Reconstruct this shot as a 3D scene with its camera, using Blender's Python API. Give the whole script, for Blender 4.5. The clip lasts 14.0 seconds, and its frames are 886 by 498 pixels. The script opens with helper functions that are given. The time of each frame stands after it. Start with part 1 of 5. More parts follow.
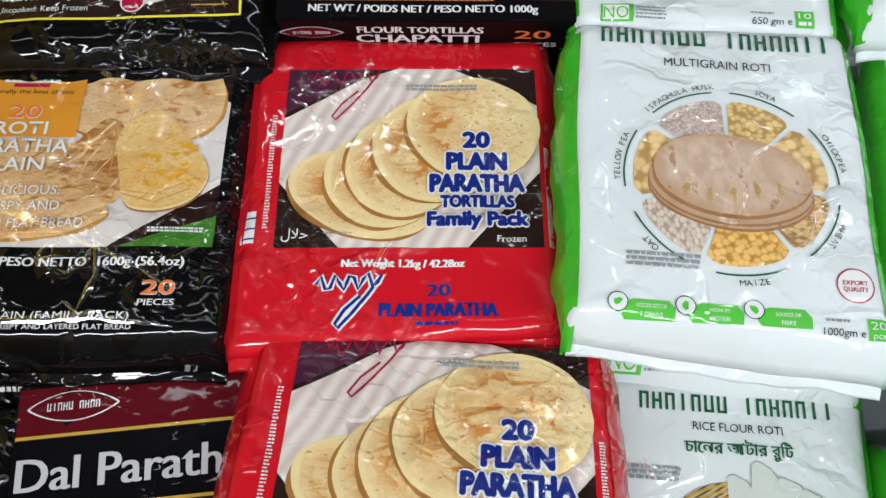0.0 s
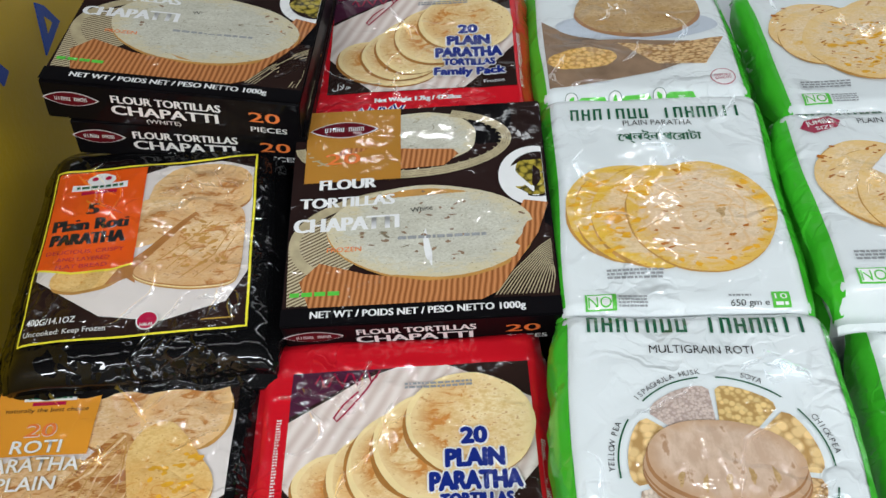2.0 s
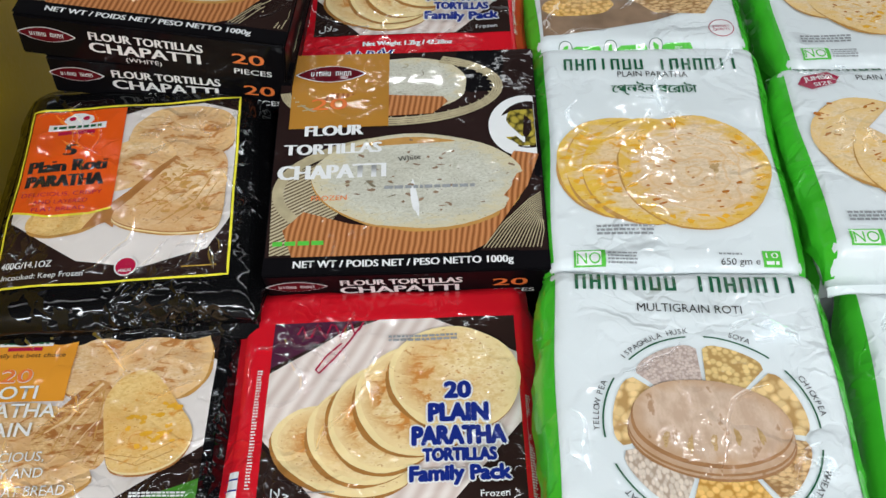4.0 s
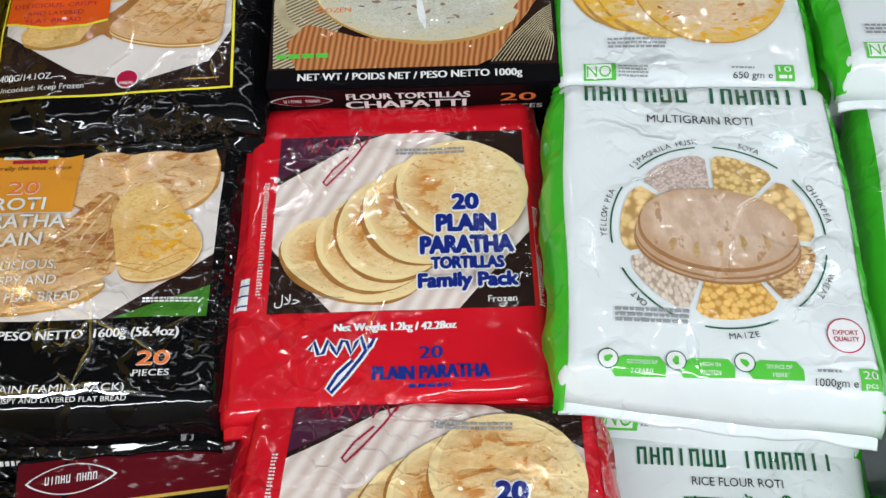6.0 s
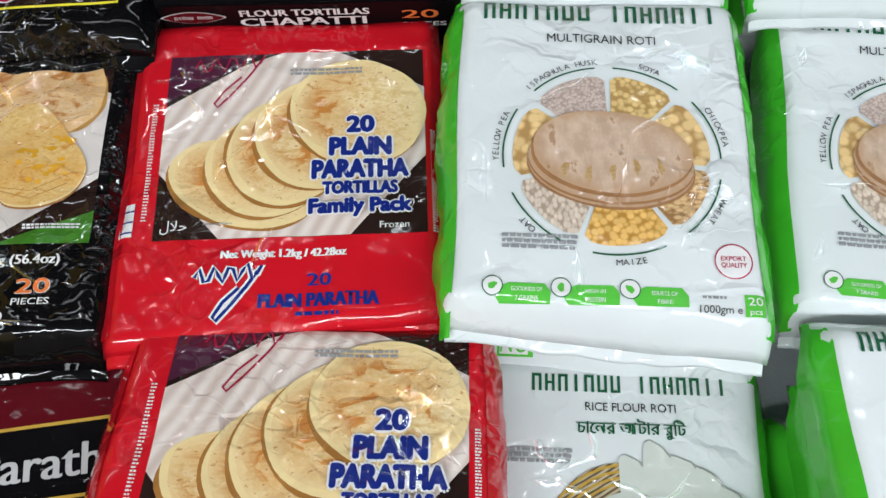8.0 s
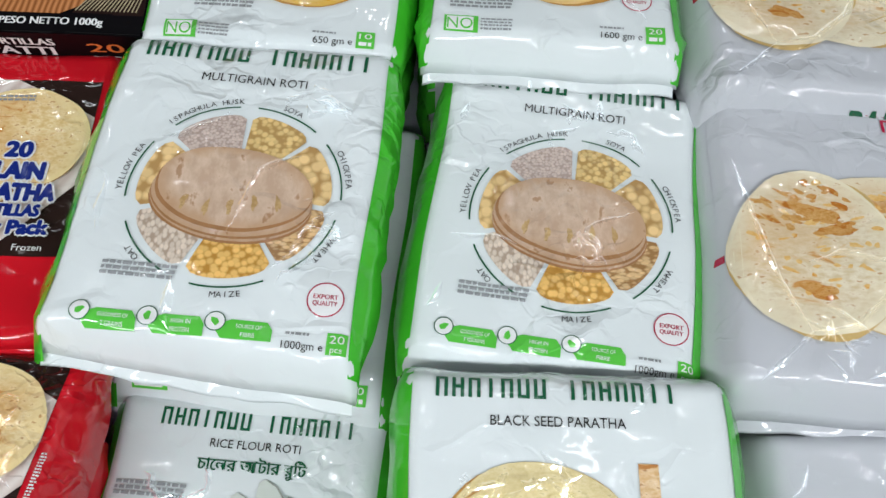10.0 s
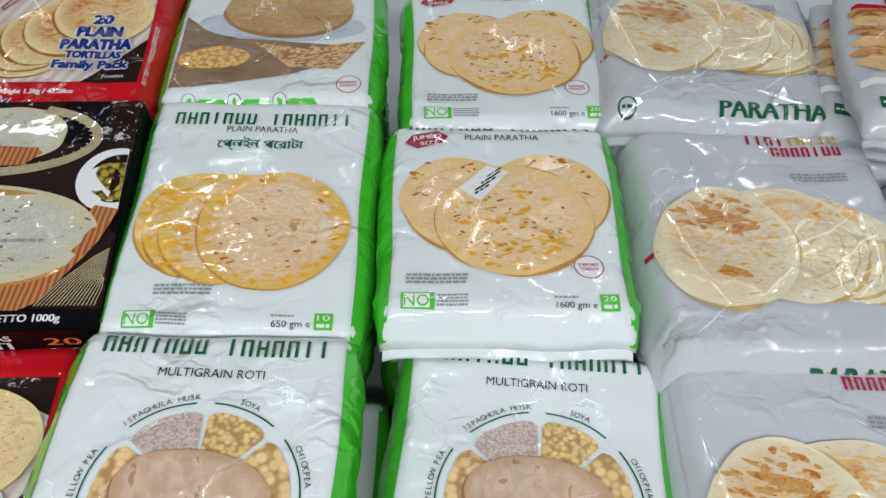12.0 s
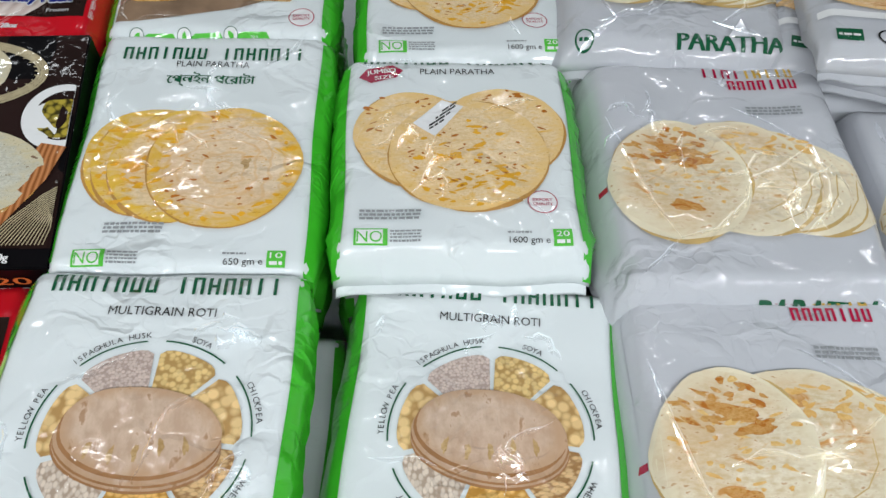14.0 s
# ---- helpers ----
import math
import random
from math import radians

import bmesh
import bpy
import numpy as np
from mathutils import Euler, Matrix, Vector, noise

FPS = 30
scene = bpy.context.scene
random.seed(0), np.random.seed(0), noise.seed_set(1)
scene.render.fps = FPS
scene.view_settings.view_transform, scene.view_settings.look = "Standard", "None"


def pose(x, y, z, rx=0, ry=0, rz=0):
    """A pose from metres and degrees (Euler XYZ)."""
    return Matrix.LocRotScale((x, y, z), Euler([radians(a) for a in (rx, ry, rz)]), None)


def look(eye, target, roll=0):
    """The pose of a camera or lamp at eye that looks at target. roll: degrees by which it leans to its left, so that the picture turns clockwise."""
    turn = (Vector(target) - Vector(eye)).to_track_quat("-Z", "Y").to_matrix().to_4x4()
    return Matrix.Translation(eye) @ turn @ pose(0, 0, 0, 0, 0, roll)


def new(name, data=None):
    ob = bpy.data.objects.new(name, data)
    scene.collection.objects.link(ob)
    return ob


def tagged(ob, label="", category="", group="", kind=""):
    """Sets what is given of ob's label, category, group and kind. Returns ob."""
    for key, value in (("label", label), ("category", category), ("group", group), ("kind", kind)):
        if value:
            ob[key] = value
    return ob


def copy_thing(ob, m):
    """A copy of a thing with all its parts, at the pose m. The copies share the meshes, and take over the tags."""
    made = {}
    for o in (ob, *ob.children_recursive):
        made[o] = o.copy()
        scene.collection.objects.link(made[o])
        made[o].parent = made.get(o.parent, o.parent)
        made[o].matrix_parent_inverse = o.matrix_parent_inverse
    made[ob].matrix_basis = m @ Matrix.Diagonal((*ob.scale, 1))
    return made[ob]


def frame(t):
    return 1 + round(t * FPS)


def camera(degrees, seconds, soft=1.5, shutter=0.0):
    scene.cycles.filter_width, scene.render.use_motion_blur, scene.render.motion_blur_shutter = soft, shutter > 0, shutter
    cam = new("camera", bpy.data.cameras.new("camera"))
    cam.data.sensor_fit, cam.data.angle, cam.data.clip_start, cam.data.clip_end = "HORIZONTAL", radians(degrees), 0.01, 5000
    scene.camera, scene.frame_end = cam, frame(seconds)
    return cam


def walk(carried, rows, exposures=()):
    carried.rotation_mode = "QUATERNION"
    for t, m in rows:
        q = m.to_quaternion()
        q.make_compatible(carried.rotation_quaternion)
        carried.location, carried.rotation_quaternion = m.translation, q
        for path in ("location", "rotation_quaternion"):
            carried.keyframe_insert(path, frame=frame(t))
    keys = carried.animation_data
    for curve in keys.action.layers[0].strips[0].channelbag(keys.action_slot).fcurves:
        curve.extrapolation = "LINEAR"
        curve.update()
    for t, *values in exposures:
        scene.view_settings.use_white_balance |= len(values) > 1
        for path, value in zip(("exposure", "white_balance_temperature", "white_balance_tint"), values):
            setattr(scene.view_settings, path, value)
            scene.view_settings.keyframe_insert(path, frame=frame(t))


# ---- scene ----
cam = camera(52.1, 14.0, soft=1.5)
METRES, EYE, TILT, LEAN, TURN = 0.64, 0.70, -63.0, 0.0, 0.0
ROWS = [
    (0.0, 0.0, 0.0, 0.0, 0.0, 0.0, 0.0),
    (0.5, 0.0039, -0.0076, 0.0154, 1.8, 1.54, 2.98),
    (1.0, 0.0219, -0.0132, 0.0377, 2.5, 3.9, 3.19),
    (1.5, 0.0398, -0.0388, 0.0596, 1.78, 12.34, 3.68),
    (2.0, 0.0495, -0.0459, 0.0569, 2.5, 15.55, 2.96),
    (4.5, 0.0438, -0.0149, 0.0616, 1.22, 10.21, 1.43),
    (5.0, 0.0387, -0.0119, 0.053, 0.77, 8.61, 1.28),
    (5.5, 0.0304, -0.016, 0.0289, 0.75, 6.73, 1.14),
    (6.0, 0.0272, -0.0101, 0.01, 0.89, 3.34, 1.8),
    (6.5, 0.0359, 0.0051, 0.0064, 0.86, -0.74, 1.56),
    (7.0, 0.0538, 0.017, 0.0005, 0.23, -1.52, 1.43),
    (9.5, 0.4494, 0.0049, -0.0511, -0.91, 3.18, -0.37),
    (10.0, 0.5466, 0.0041, -0.0286, -1.25, 2.73, -1.34),
    (10.5, 0.5547, -0.0028, 0.0543, -0.56, 7.41, 1.0),
    (11.0, 0.5581, 0.0071, 0.079, -1.84, 12.46, 2.03),
    (11.5, 0.5679, -0.0036, 0.0829, -2.0, 13.19, 2.03),
    (12.0, 0.5765, -0.0028, 0.0915, -1.78, 14.25, 1.84),
    (12.5, 0.5824, -0.016, 0.0968, -2.43, 15.22, 2.58),
    (13.0, 0.6069, -0.0127, 0.0882, -3.4, 13.33, 3.49),
    (13.5, 0.6025, -0.0008, 0.0988, -3.33, 12.02, 3.01),
    (14.0, 0.6063, 0.0011, 0.0868, -3.16, 10.36, 2.64),
]
PATH = [(t, pose(0, 0, EYE, TILT, LEAN, TURN) @ pose(METRES * x, METRES * y, METRES * z, 90 + pitch, roll, yaw)) for t, x, y, z, yaw, pitch, roll in ROWS]
PATH.append((4.3, look((0.029, 0.036, 0.730), (-0.002, 1.265, -0.847), -3.0)))
PATH.append((7.2, look((0.045, 0.013, 0.690), (0.060, 0.864, -1.120), -1.1)))
PATH.append((9.3, look((0.241, -0.019, 0.699), (0.255, 0.958, -1.045), 0.0)))
PATH.append((10.3, look((0.357, 0.016, 0.707), (0.373, 1.063, -0.997), 1.2)))
PATH.sort(key=lambda row: row[0])
walk(cam, PATH, [(0.0, 0.07), (2.2, 0.13), (4.3, 0.15), (5.5, 0.14), (7.2, 0.06), (9.3, 0.01), (10.5, -0.08), (14.0, 0.0)])

# ---------------------------------------------------------------- light
world = bpy.data.worlds.new("shop_air")
scene.world = world
world.use_nodes = True
world.node_tree.nodes["Background"].inputs[0].default_value = (0.86, 0.93, 1.0, 1)
world.node_tree.nodes["Background"].inputs[1].default_value = 0.3
FLOOR_Z, CEILING_Z = -0.85, 1.75
TUBE_X = (-2.2, -0.72, 0.76, 2.24)
TUBES = [(x, y, watts, depth) for y, watts, depth in ((-2.2, 5, 0.035), (-0.95, 26, 0.15), (0.75, 1.6, 0.012), (1.75, 3.2, 0.022)) for x in TUBE_X]
for tx, ty, watts, depth in TUBES:
    lamp = bpy.data.lights.new("tube_light", "AREA")
    lamp.shape, lamp.size, lamp.size_y, lamp.energy = "RECTANGLE", 1.42, depth, watts
    lamp.color = (0.91, 0.965, 1.0)
    new("tube_light", lamp).matrix_world = pose(tx, ty, CEILING_Z - 0.09)

# ---------------------------------------------------------------- materials


def node_mat(name, rough=0.5, metal=0.0, coat=0.0, coat_rough=0.035):
    m = bpy.data.materials.new(name)
    m.use_nodes = True
    nt = m.node_tree
    b = nt.nodes["Principled BSDF"]
    b.inputs["Roughness"].default_value = rough
    b.inputs["Metallic"].default_value = metal
    b.inputs["Coat Weight"].default_value = coat
    b.inputs["Coat Roughness"].default_value = coat_rough
    if coat:
        b.inputs["Specular IOR Level"].default_value = 0.03
    return m, nt, b


def add(nt, kind, **inputs):
    n = nt.nodes.new(kind)
    for k, v in inputs.items():
        n.inputs[k.replace("_", " ")].default_value = v
    return n


def math_node(nt, op, a, b=None, c=None):
    n = nt.nodes.new("ShaderNodeMath")
    n.operation = op
    for i, v in enumerate((a, b, c)):
        if v is None:
            continue
        if isinstance(v, (int, float)):
            n.inputs[i].default_value = v
        else:
            nt.links.new(v, n.inputs[i])
    return n.outputs[0]


def mix_rgb(nt, fac, a, b):
    n = nt.nodes.new("ShaderNodeMix")
    n.data_type = "RGBA"
    for sock, v in ((n.inputs[0], fac), (n.inputs[6], a), (n.inputs[7], b)):
        if hasattr(v, "is_output"):
            nt.links.new(v, sock)
        elif isinstance(v, (int, float)):
            sock.default_value = v
        else:
            sock.default_value = (*v, 1)
    return n.outputs[2]


def ramp(nt, src, *stops):
    n = nt.nodes.new("ShaderNodeValToRGB")
    el = n.color_ramp.elements
    while len(el) < len(stops):
        el.new(0.5)
    for e, (p, v) in zip(el, stops):
        e.position = p
        e.color = (v, v, v, 1) if isinstance(v, (int, float)) else (*v, 1)
    nt.links.new(src, n.inputs[0])
    return n.outputs[0]


def vector_math(nt, op, a, b):
    n = nt.nodes.new("ShaderNodeVectorMath")
    n.operation = op
    for i, v in enumerate((a, b)):
        if isinstance(v, tuple):
            n.inputs[i].default_value = v
        else:
            nt.links.new(v, n.inputs[i])
    return n


def crumple(nt, vec, scale, slope):
    """Facets of crumpled film: cells that each lean their own way and meet in sharp folds."""
    cells = add(nt, "ShaderNodeTexVoronoi", Scale=scale)
    seam = add(nt, "ShaderNodeTexVoronoi", Scale=scale)
    seam.feature = "DISTANCE_TO_EDGE"
    for n in (cells, seam):
        nt.links.new(vec, n.inputs["Vector"])
    lean = vector_math(nt, "SUBTRACT", cells.outputs["Color"], (0.5, 0.5, 0.5)).outputs[0]
    arm = vector_math(nt, "SUBTRACT", vec, cells.outputs["Position"]).outputs[0]
    tilt = vector_math(nt, "DOT_PRODUCT", lean, arm).outputs["Value"]
    flat = ramp(nt, seam.outputs["Distance"], (0.0, 0.25), (0.10, 1.0))
    return math_node(nt, "MULTIPLY", math_node(nt, "MULTIPLY", tilt, flat), slope)


def film_relief(nt, b, amount=1.0):
    """Creases of a shrunk plastic film: a soft swell and crumpled facets in patches, for the glossy layer and, weaker, below it."""
    pos = nt.nodes.new("ShaderNodeNewGeometry").outputs["Position"]
    warp = add(nt, "ShaderNodeTexNoise", Scale=16.0, Detail=3.0)
    nt.links.new(pos, warp.inputs["Vector"])
    shift = nt.nodes.new("ShaderNodeVectorMath")
    shift.operation = "MULTIPLY_ADD"
    shift.inputs[1].default_value = (0.07, 0.07, 0.07)
    nt.links.new(warp.outputs["Color"], shift.inputs[0])
    nt.links.new(pos, shift.inputs[2])
    bent = vector_math(nt, "MULTIPLY", shift.outputs[0], (1.0, 1.3, 0.5)).outputs[0]
    where = add(nt, "ShaderNodeTexNoise", Scale=8.0, Detail=2.0)
    nt.links.new(pos, where.inputs["Vector"])
    patch = ramp(nt, where.outputs["Fac"], (0.50, 0.0), (0.60, 1.0))
    swell = add(nt, "ShaderNodeTexNoise", Scale=7.0, Detail=0.0, Distortion=0.5)
    nt.links.new(pos, swell.inputs["Vector"])
    wide = math_node(nt, "MULTIPLY", crumple(nt, bent, 17.0, 0.42), math_node(nt, "MULTIPLY_ADD", patch, 0.8, 0.2))
    small = math_node(nt, "MULTIPLY", crumple(nt, bent, 52.0, 0.55), patch)
    h = math_node(nt, "ADD", wide, small)
    h = math_node(nt, "MULTIPLY_ADD", swell.outputs["Fac"], 0.006, h)
    bump = add(nt, "ShaderNodeBump", Strength=1.0, Distance=amount)
    nt.links.new(h, bump.inputs["Height"])
    nt.links.new(bump.outputs[0], b.inputs["Coat Normal"])
    low = add(nt, "ShaderNodeBump", Strength=0.6, Distance=amount * 0.55)
    nt.links.new(math_node(nt, "MULTIPLY_ADD", small, 0.6, wide), low.inputs["Height"])
    nt.links.new(low.outputs[0], b.inputs["Normal"])
    return pos


def print_mat(name, rgb, vary=0.08, scale=40.0, relief=1.0, coat=0.9):
    """Ink printed under glossy film, slightly uneven."""
    m, nt, b = node_mat(name, 0.42, 0, coat)
    pos = film_relief(nt, b, relief)
    n = add(nt, "ShaderNodeTexNoise", Scale=scale, Detail=3.0)
    nt.links.new(pos, n.inputs["Vector"])
    dark = tuple(c * (1 - vary) for c in rgb)
    light = tuple(min(1, c * (1 + vary)) for c in rgb)
    nt.links.new(mix_rgb(nt, n.outputs["Fac"], dark, light), b.inputs["Base Color"])
    return m


def bread_mat(name, base, brown, light, spot=0.56, scale=38.0, stretch=(1, 1.6, 1), fine=0.6, rim=None, rings=0.0, toast_shade=(0.0, 0.0), relief=1.0):
    """Printed flatbread: floury dough, browned blisters and specks; a browned rim, curled layers and a side darkened by
    browning and drawn shade where it has them.
    """
    m, nt, b = node_mat(name, 0.42, 0, 0.9)
    pos = film_relief(nt, b, relief)
    art = nt.nodes.new("ShaderNodeAttribute")
    art.attribute_name = "art"
    art = art.outputs["Vector"]
    reach = vector_math(nt, "LENGTH", art, (0.0, 0.0, 0.0)).outputs["Value"]
    mul = vector_math(nt, "MULTIPLY", pos, stretch)
    n1 = add(nt, "ShaderNodeTexNoise", Scale=scale, Detail=5.0, Roughness=0.6, Distortion=1.2)
    n2 = add(nt, "ShaderNodeTexNoise", Scale=scale * 4.5, Detail=3.0, Roughness=0.6)
    n3 = add(nt, "ShaderNodeTexNoise", Scale=scale * 0.45, Detail=2.0)
    for n in (n1, n2, n3):
        nt.links.new(mul.outputs[0], n.inputs["Vector"])
    lean = vector_math(nt, "DOT_PRODUCT", art, (*toast_shade, 0.0)).outputs["Value"]
    darkening = math_node(nt, "ADD", n1.outputs["Fac"], lean)
    slow = math_node(nt, "SUBTRACT", n3.outputs["Fac"], lean)
    dough = mix_rgb(nt, ramp(nt, n2.outputs["Fac"], (0.35, 0.0), (0.65, 1.0)), tuple(c * 0.86 for c in base), light)
    tone = mix_rgb(nt, ramp(nt, slow, (0.35, 0.0), (0.65, 1.0)), tuple((c + d) / 2 for c, d in zip(base, brown)), dough)
    dough = mix_rgb(nt, fine, dough, tone)
    halo = ramp(nt, darkening, (spot - 0.06, 0.0), (spot + 0.02, 0.55))
    dough = mix_rgb(nt, halo, dough, tuple(0.55 * c + 0.45 * d for c, d in zip(base, brown)))
    spots = ramp(nt, darkening, (spot + 0.01, 0.0), (spot + 0.06, 0.9))
    dough = mix_rgb(nt, spots, dough, brown)
    if rings:
        bend = math_node(nt, "MULTIPLY_ADD", n3.outputs["Fac"], 0.55, reach)
        wave = math_node(nt, "SINE", math_node(nt, "MULTIPLY", bend, rings * math.tau))
        dough = mix_rgb(nt, ramp(nt, wave, (0.70, 0.0), (0.98, 0.55)), dough, tuple(0.45 * c + 0.55 * d for c, d in zip(base, brown)))
    if rim:
        edge = math_node(nt, "MULTIPLY_ADD", math_node(nt, "SUBTRACT", n1.outputs["Fac"], 0.5), 0.9, reach)
        dough = mix_rgb(nt, ramp(nt, edge, (0.72, 0.0), (0.98, 0.85)), dough, rim)
    specks = ramp(nt, n2.outputs["Fac"], (0.62, 0.0), (0.68, 0.7))
    nt.links.new(mix_rgb(nt, specks, dough, tuple(0.8 * c for c in brown)), b.inputs["Base Color"])
    return m


def grain_mat(name, base, gap, scale=230.0, stretch=(1, 1, 1), relief=1.0):
    """Printed heap of seeds or grains."""
    m, nt, b = node_mat(name, 0.42, 0, 0.9)
    pos = film_relief(nt, b, relief)
    mul = nt.nodes.new("ShaderNodeVectorMath")
    mul.operation = "MULTIPLY"
    mul.inputs[1].default_value = stretch
    nt.links.new(pos, mul.inputs[0])
    v = add(nt, "ShaderNodeTexVoronoi", Scale=scale)
    nt.links.new(mul.outputs[0], v.inputs["Vector"])
    seed = mix_rgb(nt, ramp(nt, v.outputs["Color"], (0.0, 0.0), (1.0, 1.0)), base, tuple(min(1, c * 1.35) for c in base))
    nt.links.new(mix_rgb(nt, ramp(nt, v.outputs["Distance"], (0.40, 0.0), (0.72, 1.0)), seed, gap), b.inputs["Base Color"])
    return m


def stripe_mat(name, a, c, scale=90.0, angle=30.0, relief=1.0):
    """Printed ribbed plate, cloth or wicker."""
    m, nt, b = node_mat(name, 0.42, 0, 0.9)
    pos = film_relief(nt, b, relief)
    mp = nt.nodes.new("ShaderNodeMapping")
    mp.inputs["Rotation"].default_value = (0, 0, radians(angle))
    nt.links.new(pos, mp.inputs["Vector"])
    w = add(nt, "ShaderNodeTexWave", Scale=scale, Distortion=2.0, Detail=1.0)
    w.inputs["Detail Scale"].default_value = 0.6
    nt.links.new(mp.outputs[0], w.inputs["Vector"])
    nt.links.new(mix_rgb(nt, w.outputs["Fac"], a, c), b.inputs["Base Color"])
    return m


def wall_mat(name, rgb, rough=0.6, scale=6.0, vary=0.1, bump=0.001):
    m, nt, b = node_mat(name, rough)
    pos = nt.nodes.new("ShaderNodeNewGeometry").outputs["Position"]
    n = add(nt, "ShaderNodeTexNoise", Scale=scale, Detail=5.0)
    f = add(nt, "ShaderNodeTexNoise", Scale=scale * 25, Detail=2.0)
    nt.links.new(pos, n.inputs["Vector"])
    nt.links.new(pos, f.inputs["Vector"])
    nt.links.new(mix_rgb(nt, n.outputs["Fac"], tuple(c * (1 - vary) for c in rgb), tuple(min(1, c * (1 + vary)) for c in rgb)), b.inputs["Base Color"])
    bp = add(nt, "ShaderNodeBump", Strength=0.5, Distance=bump)
    nt.links.new(f.outputs["Fac"], bp.inputs["Height"])
    nt.links.new(bp.outputs[0], b.inputs["Normal"])
    return m


WHITE = print_mat("white_film", (0.73, 0.775, 0.785), 0.03, 14)
MILKY = print_mat("milky_film", (0.53, 0.54, 0.575), 0.06, 12, 1.1)
RED = print_mat("red_film", (0.60, 0.008, 0.018), 0.10, 20)
DEEP_RED = print_mat("deep_red_print", (0.10, 0.005, 0.010), 0.12, 20, 0.2, 0.2)
BLACK = print_mat("black_film", (0.003, 0.003, 0.0035), 0.2, 20, 1.3)
CARTON_BLACK = print_mat("black_carton", (0.004, 0.0036, 0.0045), 0.2, 20, 0.2, 0.22)
CARTON_BROWN = print_mat("dark_brown_carton_print", (0.020, 0.010, 0.009), 0.6, 14, 0.2, 0.3)
GREEN = print_mat("green_film", (0.06, 0.52, 0.03), 0.2, 30)
DARK_GREEN = print_mat("dark_green_ink", (0.012, 0.10, 0.045), 0.1)
LEAF_GREEN = print_mat("leaf_green_ink", (0.10, 0.52, 0.06), 0.08)
INK_WHITE = print_mat("white_ink", (0.80, 0.80, 0.80), 0.03)
INK_BLACK = print_mat("black_ink", (0.02, 0.02, 0.02), 0.1)
INK_GREY = print_mat("grey_ink", (0.30, 0.31, 0.32), 0.25, 300)
NAVY = print_mat("navy_ink", (0.010, 0.024, 0.20), 0.1)
INK_RED = print_mat("red_ink", (0.42, 0.01, 0.05), 0.1)
INK_CRIMSON = print_mat("crimson_ink", (0.34, 0.012, 0.05), 0.1)
INK_GOLD = print_mat("gold_ink", (0.58, 0.36, 0.06), 0.15)
INK_ORANGE = print_mat("orange_ink", (0.80, 0.20, 0.05), 0.1)
AMBER = print_mat("amber_panel", (0.74, 0.30, 0.03), 0.12, 12)
DULL_AMBER = print_mat("dull_amber_panel", (0.42, 0.19, 0.03), 0.22, 12, 0.2, 0.4)
FLAME = print_mat("flame_orange_panel", (0.80, 0.10, 0.01), 0.25, 10)
YELLOW = print_mat("yellow_line", (0.85, 0.75, 0.05), 0.05)
BROWN_DARK = print_mat("dark_brown_print", (0.022, 0.011, 0.009), 0.5, 18)
PLUM = print_mat("plum_print", (0.07, 0.016, 0.04), 0.3, 20)
PLATE = stripe_mat("ribbed_plate_print", (0.62, 0.50, 0.45), (0.78, 0.69, 0.64), 26, 28)
PLATE_PLAIN = print_mat("plate_print", (0.72, 0.66, 0.63), 0.12, 18)
PLATE_BLUE = print_mat("blue_plate_print", (0.50, 0.55, 0.62), 0.15, 18)
CLOTH = stripe_mat("orange_cloth_print", (0.26, 0.085, 0.025), (0.58, 0.24, 0.09), 62, 8, 0.25)
WICKER = stripe_mat("wicker_print", (0.10, 0.06, 0.03), (0.58, 0.50, 0.33), 95, 62, 0.25)
STRAW = print_mat("straw_print", (0.44, 0.37, 0.23), 0.4, 90, 0.25)
# White ink dimmed so that its colour carries the shade over the dal carton.
SHADED_WHITE = print_mat("shaded_white_print", (0.52, 0.52, 0.53), 0.04, 40, 0.2, 0.2)
SAUCE = grain_mat("relish_print", (0.36, 0.28, 0.04), (0.05, 0.04, 0.01), 150, (1, 1, 1), 0.25)
BREAD = bread_mat("paratha_print", (0.80, 0.54, 0.23), (0.54, 0.20, 0.035), (0.88, 0.72, 0.43), 0.555, 40, rim=(0.84, 0.65, 0.34), toast_shade=(-0.13, -0.03))
BREAD_SHADE = print_mat("paratha_shadow_print", (0.36, 0.16, 0.04), 0.3, 60)
BREAD_LIP = print_mat("paratha_lip_print", (0.84, 0.66, 0.34), 0.12, 70)
# Brown ink for toasted rims and marks, and for shade at bread edges.
BREAD_EDGE = print_mat("browned_shaded_edge_print", (0.50, 0.26, 0.07), 0.3, 60)
BREAD_ROTI = bread_mat("roti_print", (0.80, 0.51, 0.24), (0.46, 0.18, 0.045), (0.88, 0.68, 0.44), 0.55, 42, (1, 2.0, 1), 0.8, rim=(0.80, 0.52, 0.24))
BREAD_ROTI_DARK = bread_mat("folded_roti_print", (0.66, 0.38, 0.15), (0.34, 0.12, 0.025), (0.82, 0.56, 0.28), 0.50, 42, (1, 2.4, 1), 0.9)
BREAD_GOLD = bread_mat("golden_roti_print", (0.80, 0.50, 0.17), (0.62, 0.26, 0.04), (0.86, 0.63, 0.28), 0.60, 50)
ROTI_FOLD = print_mat("roti_fold_line_print", (0.40, 0.17, 0.05), 0.3, 80)
BREAD_PALE = bread_mat("chapatti_print", (0.56, 0.54, 0.44), (0.16, 0.13, 0.08), (0.68, 0.67, 0.58), 0.65, 62, (1, 2.0, 1), 0.3, rim=(0.62, 0.54, 0.35), relief=0.25)
